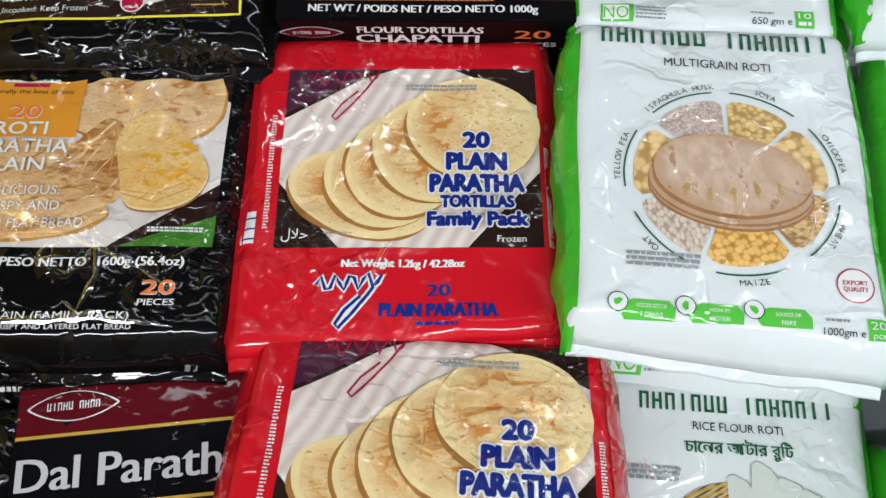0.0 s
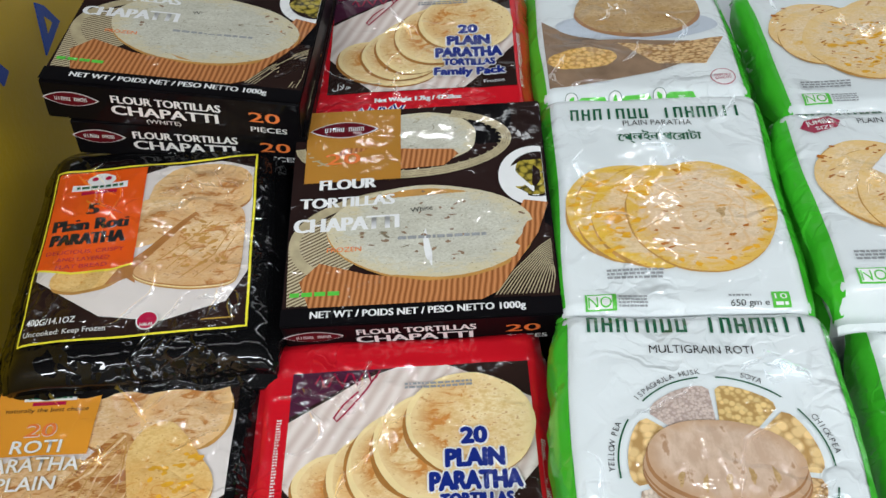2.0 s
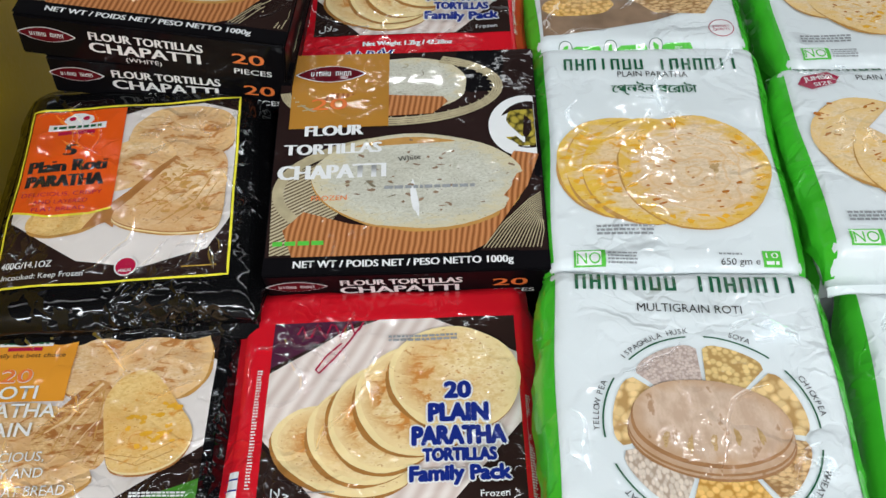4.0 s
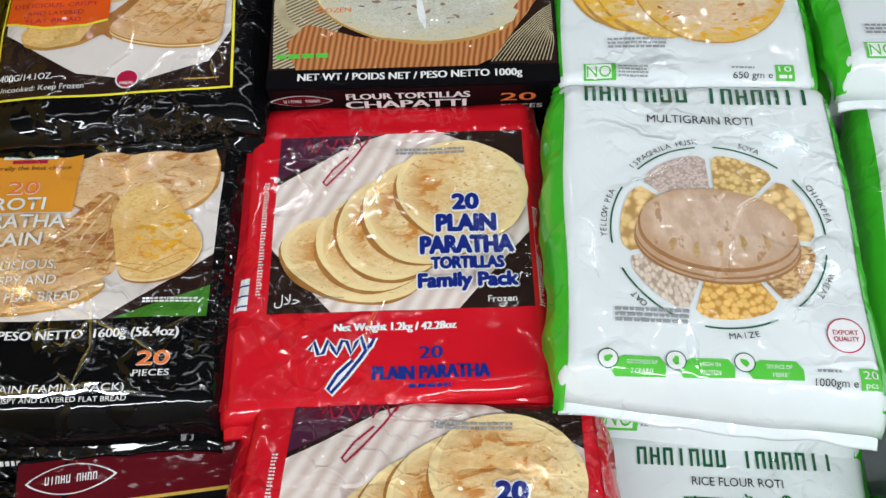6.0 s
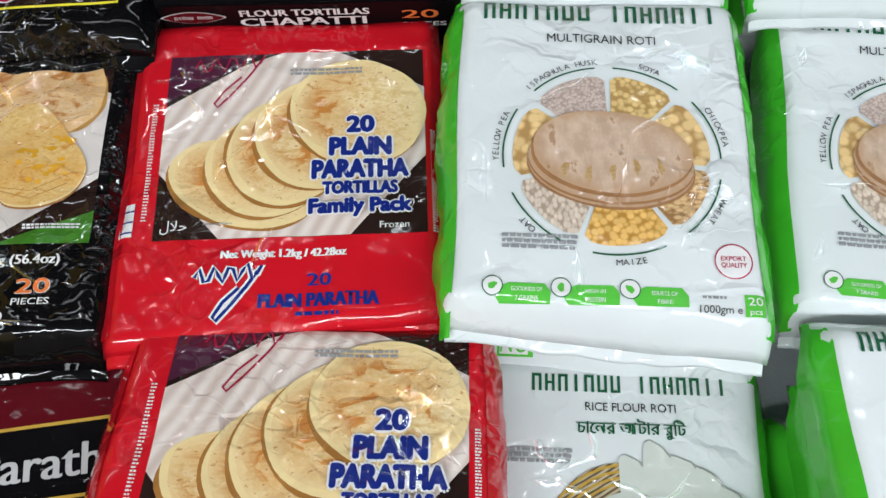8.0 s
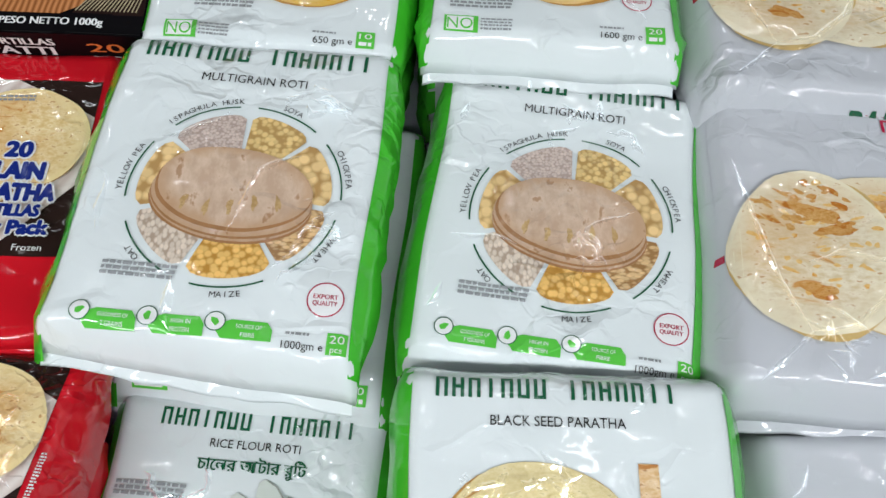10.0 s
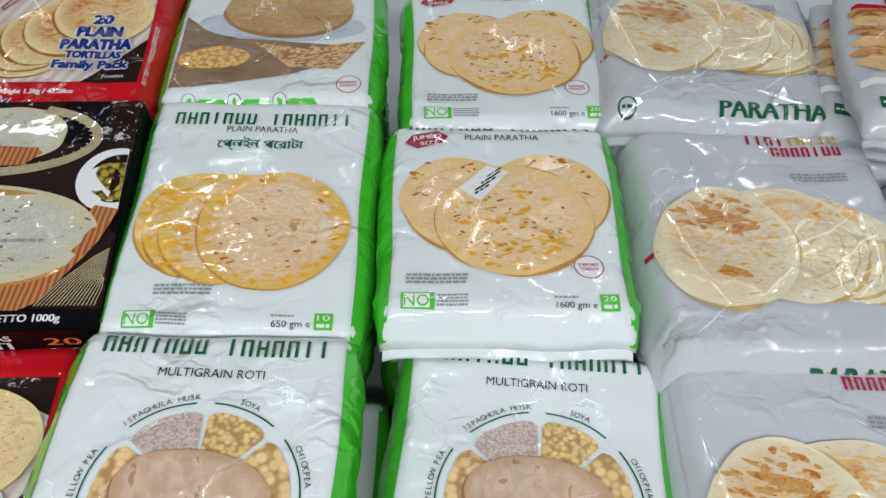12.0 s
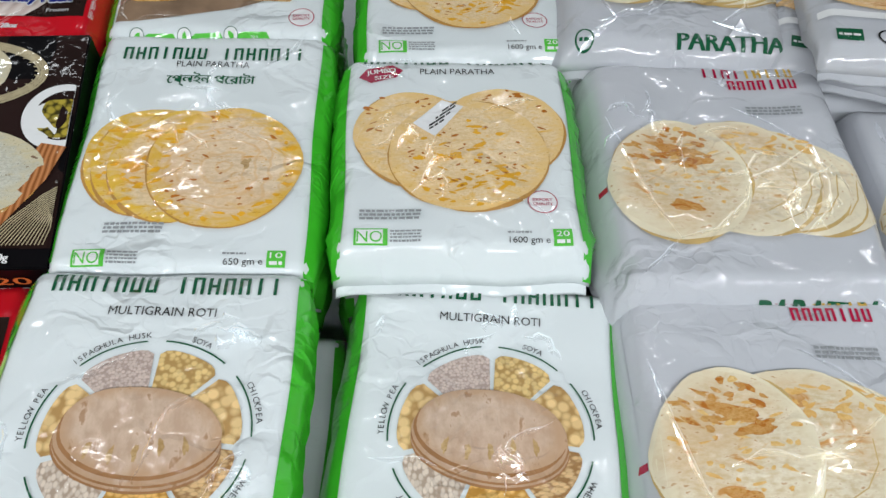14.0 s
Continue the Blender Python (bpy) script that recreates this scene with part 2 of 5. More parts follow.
# Lower side darkened: the dome's shading is put into the print.
BREAD_PUFF = bread_mat("puffed_roti_print", (0.62, 0.44, 0.32), (0.42, 0.21, 0.09), (0.70, 0.53, 0.41), 0.68, 24, (1, 0.6, 1), 0.45, rim=(0.52, 0.33, 0.20), toast_shade=(-0.02, -0.13))
BREAD_PUFF_RIM = print_mat("puffed_rim_print", (0.36, 0.18, 0.08), 0.25, 60)
BREAD_WHEAT = bread_mat("wheat_roti_print", (0.52, 0.33, 0.14), (0.22, 0.10, 0.03), (0.64, 0.44, 0.22), 0.66, 40)
BREAD_SPOT = bread_mat("spotted_paratha_print", (0.82, 0.58, 0.31), (0.74, 0.40, 0.04), (0.88, 0.70, 0.46), 0.60, 62, (1, 1.8, 1), 0.25, rim=(0.80, 0.54, 0.22), toast_shade=(0.0, -0.06))
BREAD_LAYER = bread_mat("layered_paratha_print", (0.78, 0.58, 0.38), (0.64, 0.30, 0.04), (0.84, 0.67, 0.47), 0.61, 40, (1, 2.0, 1), 0.45, rim=(0.74, 0.44, 0.05), rings=5.5)
BREAD_LAYER_GOLD = bread_mat("golden_layered_print", (0.80, 0.58, 0.33), (0.68, 0.30, 0.02), (0.86, 0.67, 0.42), 0.56, 40, (1, 2.0, 1), 0.35, rim=(0.76, 0.48, 0.06), toast_shade=(-0.06, 0.0))
BREAD_PAN_FRIED = bread_mat("pan_paratha_print", (0.76, 0.61, 0.38), (0.58, 0.27, 0.07), (0.82, 0.74, 0.58), 0.585, 26, (1, 1.9, 1), 0.55, rim=(0.79, 0.70, 0.51), toast_shade=(-0.05, 0.06))
BREAD_PAN_FRIED_LIP = print_mat("pan_paratha_lip_print", (0.80, 0.71, 0.52), 0.12, 60)
BREAD_SCORCH = bread_mat("scorched_print", (0.60, 0.29, 0.07), (0.44, 0.14, 0.02), (0.70, 0.44, 0.18), 0.54, 60)
BREAD_PAN_FRIED_EDGE = print_mat("pan_paratha_edge_print", (0.58, 0.40, 0.16), 0.3, 60)
BREAD_SEED = bread_mat("seed_paratha_print", (0.80, 0.66, 0.34), (0.52, 0.40, 0.18), (0.86, 0.74, 0.46), 0.68, 60)
HUSK = grain_mat("husk_print", (0.52, 0.42, 0.37), (0.42, 0.32, 0.28), 420)
SOYA = grain_mat("soya_print", (0.66, 0.47, 0.20), (0.46, 0.28, 0.10), 225)
PEA = grain_mat("pea_print", (0.70, 0.49, 0.23), (0.46, 0.27, 0.10), 125)
MAIZE = grain_mat("maize_print", (0.72, 0.44, 0.14), (0.50, 0.25, 0.05), 205)
WHEAT = grain_mat("wheat_print", (0.60, 0.40, 0.20), (0.34, 0.18, 0.07), 185, (1, 1.9, 1))
OAT = grain_mat("oat_print", (0.62, 0.52, 0.43), (0.44, 0.33, 0.25), 210, (1.6, 1, 1))
SPOT_BROWN = print_mat("toasted_spot_print", (0.42, 0.14, 0.02), 0.3, 90)
SPOT_GOLD = print_mat("golden_spot_print", (0.74, 0.38, 0.03), 0.25, 90)
TABLE = print_mat("table_print", (0.26, 0.17, 0.11), 0.5, 40)
YELLOW_WALL = wall_mat("yellow_panel", (0.56, 0.36, 0.006), 0.45, 5, 0.12)
BLUE_INK = wall_mat("blue_panel_print", (0.01, 0.06, 0.36), 0.45, 9, 0.15)
ENAMEL = wall_mat("white_enamel", (0.74, 0.76, 0.77), 0.35, 5, 0.06)
FROST = wall_mat("frosted_liner", (0.55, 0.58, 0.60), 0.5, 20, 0.15, 0.002)
PLASTER = wall_mat("painted_wall", (0.16, 0.16, 0.155), 0.8)
CEIL = wall_mat("ceiling_board", (0.06, 0.06, 0.06), 0.9, 3)
TILE = wall_mat("floor_tile", (0.24, 0.235, 0.22), 0.4, 3)
BARE_METAL = node_mat("lamp_housing", 0.4)[0]


def clear_film_mat():
    """Clear film: looked through, but for the gloss on its folds."""
    m = bpy.data.materials.new("clear_film")
    m.use_nodes = True
    nt = m.node_tree
    nt.nodes.clear()
    out = nt.nodes.new("ShaderNodeOutputMaterial")
    # Gloss summed onto the clear part, beyond real film, to strengthen the glints.
    both = nt.nodes.new("ShaderNodeAddShader")
    clear = add(nt, "ShaderNodeBsdfTransparent", Color=(0.92, 0.92, 0.92, 1))
    gloss = add(nt, "ShaderNodeBsdfGlossy", Roughness=0.07, Color=(0.44, 0.46, 0.48, 1))
    nt.links.new(clear.outputs[0], both.inputs[0])
    nt.links.new(gloss.outputs[0], both.inputs[1])
    nt.links.new(both.outputs[0], out.inputs[0])
    return m


CLEAR = clear_film_mat()
GARNISH = print_mat("garnish_print", (0.05, 0.20, 0.02), 0.5, 60)
RICE_SHEET = print_mat("rice_sheet_print", (0.62, 0.66, 0.61), 0.08, 30)
RICE_SHADE = print_mat("rice_sheet_shade_print", (0.34, 0.36, 0.32), 0.1, 30)

# ---------------------------------------------------------------- builders


def link_mesh(name, bm, mat, parent=None, label="", smooth=False):
    me = bpy.data.meshes.new(name)
    bm.to_mesh(me)
    bm.free()
    me.materials.append(mat)
    if smooth:
        me.shade_smooth()
    ob = new(name, me)
    ob.parent = parent
    return tagged(ob, label)


def box_bm(x0, y0, z0, x1, y1, z1, bevel=0.0):
    bm = bmesh.new()
    bmesh.ops.create_cube(bm, size=1)
    for v in bm.verts:
        v.co = Vector(((x0 + x1) / 2 + v.co.x * (x1 - x0), (y0 + y1) / 2 + v.co.y * (y1 - y0), (z0 + z1) / 2 + v.co.z * (z1 - z0)))
    if bevel:
        bmesh.ops.bevel(bm, geom=bm.edges[:], offset=bevel, segments=2, affect="EDGES")
    return bm


FONT = {}


def text_flat(body, offset=0.0):
    """The built-in font's letters as a flat mesh: points and faces, 1 high in capitals."""
    key = (body, offset)
    if key not in FONT:
        cu = bpy.data.curves.new("letters", "FONT")
        cu.body, cu.offset, cu.resolution_u = body, offset, 3
        ob = new("letters", cu)
        me = ob.to_mesh()
        co = np.array([v.co[:2] for v in me.vertices]) if len(me.vertices) else np.zeros((0, 2))
        FONT[key] = (co / 0.73, [tuple(p.vertices) for p in me.polygons])
        ob.to_mesh_clear()
        bpy.data.objects.remove(ob)
        bpy.data.curves.remove(cu)
    return FONT[key]


def rounded(pts):
    """A closed outline with its corners cut off twice."""
    for _ in range(2):
        cut = []
        for (ax, ay), (bx, by) in zip(pts, pts[1:] + pts[:1]):
            cut += [(0.75 * ax + 0.25 * bx, 0.75 * ay + 0.25 * by), (0.25 * ax + 0.75 * bx, 0.25 * ay + 0.75 * by)]
        pts = cut
    return pts


class Pack:
    """A bag or carton of flatbread lying on its back. u runs across, v up the printed face, both in metres from its middle."""

    def __init__(self, name, label, place, size, film, gusset=None, seed=0, carton=False, edge=0.015, rim=0.76, wrinkle=0.0010, fins=(0.009, 0.0), swell=0.0, category="frozen food", group="", shift=(0.0, 0.0), cell=0.0042, end=(0.36, 0.026), tuck=0.055, scale=1.0, skew=0.0):
        (x, y, top), (yaw, pitch, roll), (self.w, self.l, self.th) = place[:3], place[3:], size
        self.carton, self.edge, self.rim, self.wrinkle, self.seed, self.swell = carton, edge, rim, wrinkle, seed * 3.71, swell
        self.shift, self.cell, self.end, self.tuck, self.scale, self.skew = shift, cell, end, tuck, scale, skew
        turn = pose(0, 0, 0, pitch, roll, yaw)
        base = Vector((x, y, top)) - turn.to_3x3() @ Vector((0, 0, self.th))
        self.root = tagged(new(name), label, category, group)
        self.root.matrix_world = Matrix.Translation(base) @ turn
        self.film = self._body(film)
        self.gusset = gusset
        if gusset and not carton:
            self._gussets(gusset)
        if not carton:
            for sign, depth in zip((-1, 1), fins):
                if depth:
                    self._fin(sign, depth, film)

    def half(self, v):
        return self.w / 2 + (0 if self.carton else 0.0013 * math.sin(v * 31 + self.seed) - self.swell * abs(2 * v / self.l) ** 3)

    def slip(self, u, v):
        """How far the bag's end is pulled out of true there."""
        k = max(0.0, min(1.0, (abs(v) / self.l - 0.34) / 0.16))
        k = k * k * (3 - 2 * k)
        lean = self.skew * u / self.w if v < 0 else 0.0
        return k * (lean + 0.004 * noise.noise(Vector((u * 16, 2.0 if v > 0 else 5.0, self.seed))))

    def surf(self, u, v):
        if self.carton:
            return self.th + 0.0006 * math.sin(u * 40 + self.seed) * math.cos(v * 30)
        v -= self.slip(u, v)
        du = max(0.0, self.half(v) - abs(u)) / self.edge
        dv = max(0.0, self.l / 2 - abs(v)) / self.end[1]
        fu = 1 - (1 - min(1, du)) ** 2.4
        fv = 1 - (1 - min(1, dv)) ** 2.0
        h = (self.rim + (1 - self.rim) * fu) * (self.end[0] + (1 - self.end[0]) * fv)
        q = Vector((u * 20 + self.seed, v * 20 - self.seed, self.seed))
        lump = noise.noise(q) * 2.0 + noise.noise(q * 2.1) * 0.6
        rough = (1 - fu * fv) * noise.noise(Vector((u * 70, v * 70, self.seed))) * 1.5
        gather = (1 - fv) * noise.noise(Vector((u * 42 + v * 18, v * 9, self.seed))) * 2.2
        return max(0.002, self.th * h - 0.0012 + self.wrinkle * (lump + rough + gather) * min(1, 0.35 + 3 * min(du, dv)))

    def _body(self, film):
        bm = bmesh.new()
        if self.carton:
            nu = nv = 12
        else:
            nu, nv = int(self.w / self.cell), int(self.l / self.cell)
        grid = []
        for j in range(nv + 1):
            v = (j / nv - 0.5) * self.l
            hw = self.half(v)
            row = []
            for i in range(nu + 1):
                x = (i / nu * 2 - 1) * hw
                y = v if self.carton else v + self.slip(x, v)
                row.append(bm.verts.new((x, y, self.surf(x, y))))
            grid.append(row)
        for j in range(nv):
            for i in range(nu):
                bm.faces.new((grid[j][i], grid[j][i + 1], grid[j + 1][i + 1], grid[j + 1][i]))
        low = {}
        ring = [grid[0][i] for i in range(nu)] + [grid[j][nu] for j in range(nv)] + [grid[nv][i] for i in range(nu, 0, -1)] + [grid[j][0] for j in range(nv, 0, -1)]
        inset = 0.0 if self.carton else 0.004
        for p in ring:
            back = 0.0 if self.carton else self.tuck
            low[p] = bm.verts.new((p.co.x * (1 - inset / self.w), max(-self.l / 2 + back, min(self.l / 2 - back, p.co.y)), 0))
        for a, b in zip(ring, ring[1:] + ring[:1]):
            bm.faces.new((b, a, low[a], low[b]))
        bm.faces.new([low[p] for p in reversed(ring)])
        bmesh.ops.remove_doubles(bm, verts=list(low.values()), dist=1e-6)
        if self.carton:
            bm.normal_update()
            sharp = [e for e in bm.edges if len(e.link_faces) == 2 and e.calc_face_angle() > 0.8]
            bmesh.ops.bevel(bm, geom=sharp, offset=0.0015, segments=2, affect="EDGES")
        return link_mesh("carton_body" if self.carton else "film", bm, film, self.root, smooth=not self.carton)

    def _gussets(self, mat):
        """Side folds: bulging strips with a crease along the middle."""
        for sign in (-1, 1):
            bm = bmesh.new()
            rows, n = [], int(self.l / 0.012)
            for j in range(n + 1):
                v = (j / n - 0.5) * self.l * 0.985
                rest = max(0.0, abs(v) - (self.l / 2 - self.tuck)) / self.tuck
                hw = self.half(v)
                top = self.surf(sign * hw, v)
                jig = 0.0026 * noise.noise(Vector((v * 60, sign, self.seed))) + 0.002 * noise.noise(Vector((v * 22, sign, self.seed)))
                end = min(1, (0.5 - abs(j / n - 0.5)) * 7)
                prof = [(-0.006, self.surf(sign * (hw - 0.006), v) + 0.0007), (0.0012, top + 0.0009), (0.008 * end + jig, top * (0.72 + 0.2 * rest)), (0.0035 * end + jig, top * (0.48 + 0.38 * rest)), (0.009 * end + jig, top * (0.25 + 0.57 * rest)), (0.001, 0.0008 + top * 0.78 * rest)]
                rows.append([bm.verts.new((sign * (hw + o), v, z)) for o, z in prof])
            for a, b in zip(rows, rows[1:]):
                for i in range(len(a) - 1):
                    q = (a[i], a[i + 1], b[i + 1], b[i])
                    bm.faces.new(q if sign > 0 else q[::-1])
            link_mesh("side_gusset", bm, mat, self.root, smooth=True)

    def _fin(self, sign, depth, mat):
        """The welded end of the bag: a thin crimped strip."""
        bm = bmesh.new()
        n = int(self.w / 0.004)
        rows = []
        for j in range(6):
            f = j / 5
            row = []
            for i in range(n + 1):
                u = (i / n - 0.5) * self.w * 0.985
                z = self.surf(u, sign * self.l / 2 + self.slip(u, sign * self.l / 2)) + 0.0040 * noise.noise(Vector((u * 34, self.seed, f * 0.7))) * f - depth * 0.55 * f + (0.0004 if j % 2 else 0)
                row.append((u, self.slip(u, sign * self.l / 2) + sign * (self.l / 2 - 0.002 + depth * f + 0.0016 * noise.noise(Vector((u * 50, sign, self.seed))) * f), z))
            rows.append(row)
        t = 0.0006
        up = [[bm.verts.new(p) for p in r] for r in rows]
        dn = [[bm.verts.new((p[0], p[1], p[2] - t)) for p in r] for r in rows]
        for g, flip in ((up, sign < 0), (dn, sign > 0)):
            for a, b in zip(g, g[1:]):
                for i in range(n):
                    q = (a[i], a[i + 1], b[i + 1], b[i])
                    bm.faces.new(q[::-1] if flip else q)
        for i in range(n):
            bm.faces.new((up[-1][i], up[-1][i + 1], dn[-1][i + 1], dn[-1][i]))
        link_mesh("end_seal", bm, mat, self.root, smooth=True)

    # ---- printing
    def drape(self, name, bm, mat, layer, label="", face="top", oval=None):
        step = 0.0045
        if face == "top":
            for v in bm.verts:
                v.co.x, v.co.y = v.co.x * self.scale + self.shift[0], v.co.y * self.scale + self.shift[1]
        for _ in range(5):
            if self.carton:
                break
            long = [e for e in bm.edges if e.calc_length() > step * 1.5]
            if not long:
                break
            bmesh.ops.subdivide_edges(bm, edges=long, cuts=1)
            bmesh.ops.triangulate(bm, faces=[f for f in bm.faces if len(f.verts) > 3])
        if oval:
            art = bm.verts.layers.float_vector.new("art")
            u, v, ru, rv, c, s = oval
            for p in bm.verts:
                x, y = (p.co.x - self.shift[0]) / self.scale - u, (p.co.y - self.shift[1]) / self.scale - v
                p[art] = ((x * c + y * s) / ru, (y * c - x * s) / rv, 0)
        off0 = 0.0005 + 0.00024 * layer
        lift = bm.verts.layers.float.get("lift")
        for v in bm.verts:
            off = off0 + (v[lift] if lift else 0.0)
            if face == "front":
                v.co = Vector((v.co.x, -self.l / 2 - off, self.th / 2 + v.co.y))
            else:
                v.co.z = self.surf(v.co.x, v.co.y) + off
        bm.normal_update()
        flip = [f for f in bm.faces if (f.normal.z < 0 if face == "top" else f.normal.y > 0)]
        bmesh.ops.reverse_faces(bm, faces=flip)
        return link_mesh(name, bm, mat, self.film, label, smooth=face == "top")

    def grid_cut(self, bm, step=0.0046):
        if self.carton:
            return
        xs = [v.co.x for v in bm.verts]
        ys = [v.co.y for v in bm.verts]
        for k in range(1, int((max(xs) - min(xs)) / step) + 1):
            bmesh.ops.bisect_plane(bm, geom=bm.verts[:] + bm.edges[:] + bm.faces[:], plane_co=(min(xs) + k * step, 0, 0), plane_no=(1, 0, 0))
        for k in range(1, int((max(ys) - min(ys)) / step) + 1):
            bmesh.ops.bisect_plane(bm, geom=bm.verts[:] + bm.edges[:] + bm.faces[:], plane_co=(0, min(ys) + k * step, 0), plane_no=(0, 1, 0))

    def poly(self, name, pts, mat, layer=0, label="", face="top", oval=None):
        bm = bmesh.new()
        bm.faces.new([bm.verts.new((x, y, 0)) for x, y in pts])
        self.grid_cut(bm)
        return self.drape(name, bm, mat, layer, label, face, oval)

    def rect(self, name, u0, v0, u1, v1, mat, layer=0, label="", face="top"):
        return self.poly(name, [(u0, v0), (u1, v0), (u1, v1), (u0, v1)], mat, layer, label, face)

    def disc(self, name, u, v, ru, rv, mat, layer=0, rot=0.0, wob=0.03, start=0, end=360, label="", face="top", sides=40, limit=9.0):
        k, c, s = random.random() * 9, math.cos(radians(rot)), math.sin(radians(rot))
        pts = []
        for i in range(sides):
            a = radians(start + (end - start) * i / sides)
            r = 1 + wob * (math.sin(3 * a + k) + 0.6 * math.sin(5 * a + 2 * k) + 0.4 * math.sin(9 * a + k))
            x, y = ru * r * math.cos(a), rv * r * math.sin(a)
            pts.append((min(limit, u + x * c - y * s), v + x * s + y * c))
        return self.poly(name, pts, mat, layer, label, face, (u, v, ru, rv, c, s))

    def loop(self, name, pts, width, mat, layer=1, label="", closed=True, face="top"):
        """A line of even width along the points."""
        bm = bmesh.new()
        fine = []
        ends = list(zip(pts, pts[1:] + pts[:1])) if closed else list(zip(pts, pts[1:]))
        for a, b in ends:
            a, b = Vector(a).to_2d(), Vector(b).to_2d()
            steps = max(1, int((b - a).length / 0.006))
            fine += [a + (b - a) * (k / steps) for k in range(steps)]
        if not closed:
            fine.append(Vector(pts[-1]).to_2d())
        n, pairs = len(fine), []
        for i, q in enumerate(fine):
            before = fine[i - 1] if closed or i else q
            after = fine[(i + 1) % n] if closed or i < n - 1 else q
            d = after - before
            d = d.normalized() if d.length > 1e-7 else Vector((1, 0))
            s = Vector((-d.y, d.x)) * width / 2
            pairs.append((bm.verts.new((*(q + s), 0)), bm.verts.new((*(q - s), 0))))
        for i in range(n if closed else n - 1):
            (a, b), (c, d) = pairs[i], pairs[(i + 1) % n]
            bm.faces.new((a, b, d, c))
        return self.drape(name, bm, mat, layer, label, face)

    def arc(self, name, u, v, r, a0, a1, width, mat, layer=1, squash=1.0):
        pts = [(u + r * math.cos(radians(a0 + (a1 - a0) * i / 10)), v + squash * r * math.sin(radians(a0 + (a1 - a0) * i / 10))) for i in range(11)]
        return self.loop(name, pts, width, mat, layer, closed=False)

    def ring(self, name, u, v, ru, rv, width, mat, layer=1, face="top"):
        return self.loop(name, [(u + ru * math.cos(i * math.tau / 28), v + rv * math.sin(i * math.tau / 28)) for i in range(28)], width, mat, layer, face=face)

    def text(self, body, u, v, height, mat, layer=3, width=None, rot=0.0, bold=0.0, face="top", name="lettering", outline=None):
        """Words with their middle at u, v; height of the capitals; width stretches them."""
        if outline:
            self.text(body, u, v, height, outline[0], layer - 2.2, width, rot, bold + outline[1], face, "lettering_outline")
        co, faces = text_flat(body, 0.0)
        if not len(co):
            return None
        lo, hi = co.min(0), co.max(0)
        sx = width / (hi[0] - lo[0]) if width else height
        c, s = math.cos(radians(rot)), math.sin(radians(rot))
        if outline or name == "lettering_outline":
            moves = [(bold * math.cos(k * math.tau / 8), bold * math.sin(k * math.tau / 8)) for k in range(8)] + [(0, 0)]
        elif bold:
            moves = [(-bold, 0), (bold, 0), (0, 0)]
        else:
            moves = [(0, 0)]
        bm = bmesh.new()
        lift = bm.verts.layers.float.new("lift")
        for k, (mx, my) in enumerate(moves):
            vs = []
            for x, y in co:
                x, y = (x - (lo[0] + hi[0]) / 2) * sx + mx * height, (y - 0.5 + my) * height
                vs.append(bm.verts.new((u + x * c - y * s, v + x * s + y * c, 0)))
                vs[-1][lift] = k * 0.00002
            for f in faces:
                try:
                    bm.faces.new([vs[i] for i in f])
                except ValueError:
                    pass
        return self.drape(name, bm, mat, layer, face=face)

    def bars(self, u0, v, u1, height, mat, layer=3, rows=1, gap=1.6, seed=1, name="small_print", face="top", rot=0.0):
        """Print too small to read: broken bars in rows."""
        rnd = random.Random(seed)
        bm = bmesh.new()
        t = math.tan(radians(rot))
        for r in range(rows):
            y = v - r * height * gap
            x = u0
            while x < u1 - height * 0.5:
                wd = min(u1 - x, height * rnd.uniform(0.8, 2.6))
                ya = y + (x - u0) * t
                q = [(x, ya), (x + wd, ya + wd * t), (x + wd, ya + wd * t + height), (x, ya + height)]
                bm.faces.new([bm.verts.new((*p, 0)) for p in q])
                x += wd + height * 0.45
        return self.drape(name, bm, mat, layer, face=face)

    def mark(self, u0, v, u1, height, count, mat, layer=3, skip=(), seed=2, stroke=0.26, name="brand_mark", face="top"):
        """A brand name as a row of plain upright strokes."""
        rnd = random.Random(seed)
        bm = bmesh.new()
        pitch = (u1 - u0) / count
        for i in range(count):
            if i in skip:
                continue
            x, wd = u0 + i * pitch, pitch * 0.74
            st = wd * stroke
            blocks = [(x, 0, x + st, 1), (x + wd - st, 0, x + wd, 1)]
            if rnd.random() < 0.25:
                blocks = [(x + wd / 2 - st / 2, 0, x + wd / 2 + st / 2, 1)]
            bar = rnd.choice((0.0, 0.42, 0.84))
            blocks.append((x, bar, x + wd, bar + 0.16))
            for k, (a, b, c, d) in enumerate(blocks):
                if k == len(blocks) - 1:
                    a, c = a + st * 1.02, c - st * 1.02
                    if c <= a or len(blocks) == 2:
                        continue
                bm.faces.new([bm.verts.new((p, v + q * height, 0)) for p, q in ((a, b), (c, b), (c, d), (a, d))])
        return tagged(self.drape(name, bm, mat, layer, face=face), kind="stuff")

    def speckle(self, name, u, v, ru, rv, count, size, mat, layer, seed, rim=0.0):
        """Toasted spots strewn over an oval; rim keeps them towards its edge."""
        rnd = random.Random(seed)
        bm = bmesh.new()
        for _ in range(count):
            a, r = rnd.uniform(0, math.tau), rim + (1 - rim) * math.sqrt(rnd.random())
            x, y = u + ru * 0.95 * r * math.cos(a), v + rv * 0.95 * r * math.sin(a)
            su, sv, tilt = size * rnd.uniform(0.5, 1.7), size * rnd.uniform(0.25, 0.7), rnd.uniform(-0.6, 0.6)
            pts = []
            for k in range(8):
                t = k * math.tau / 8
                q = 1 + rnd.uniform(-0.35, 0.35)
                px, py = su * q * math.cos(t), sv * q * math.sin(t)
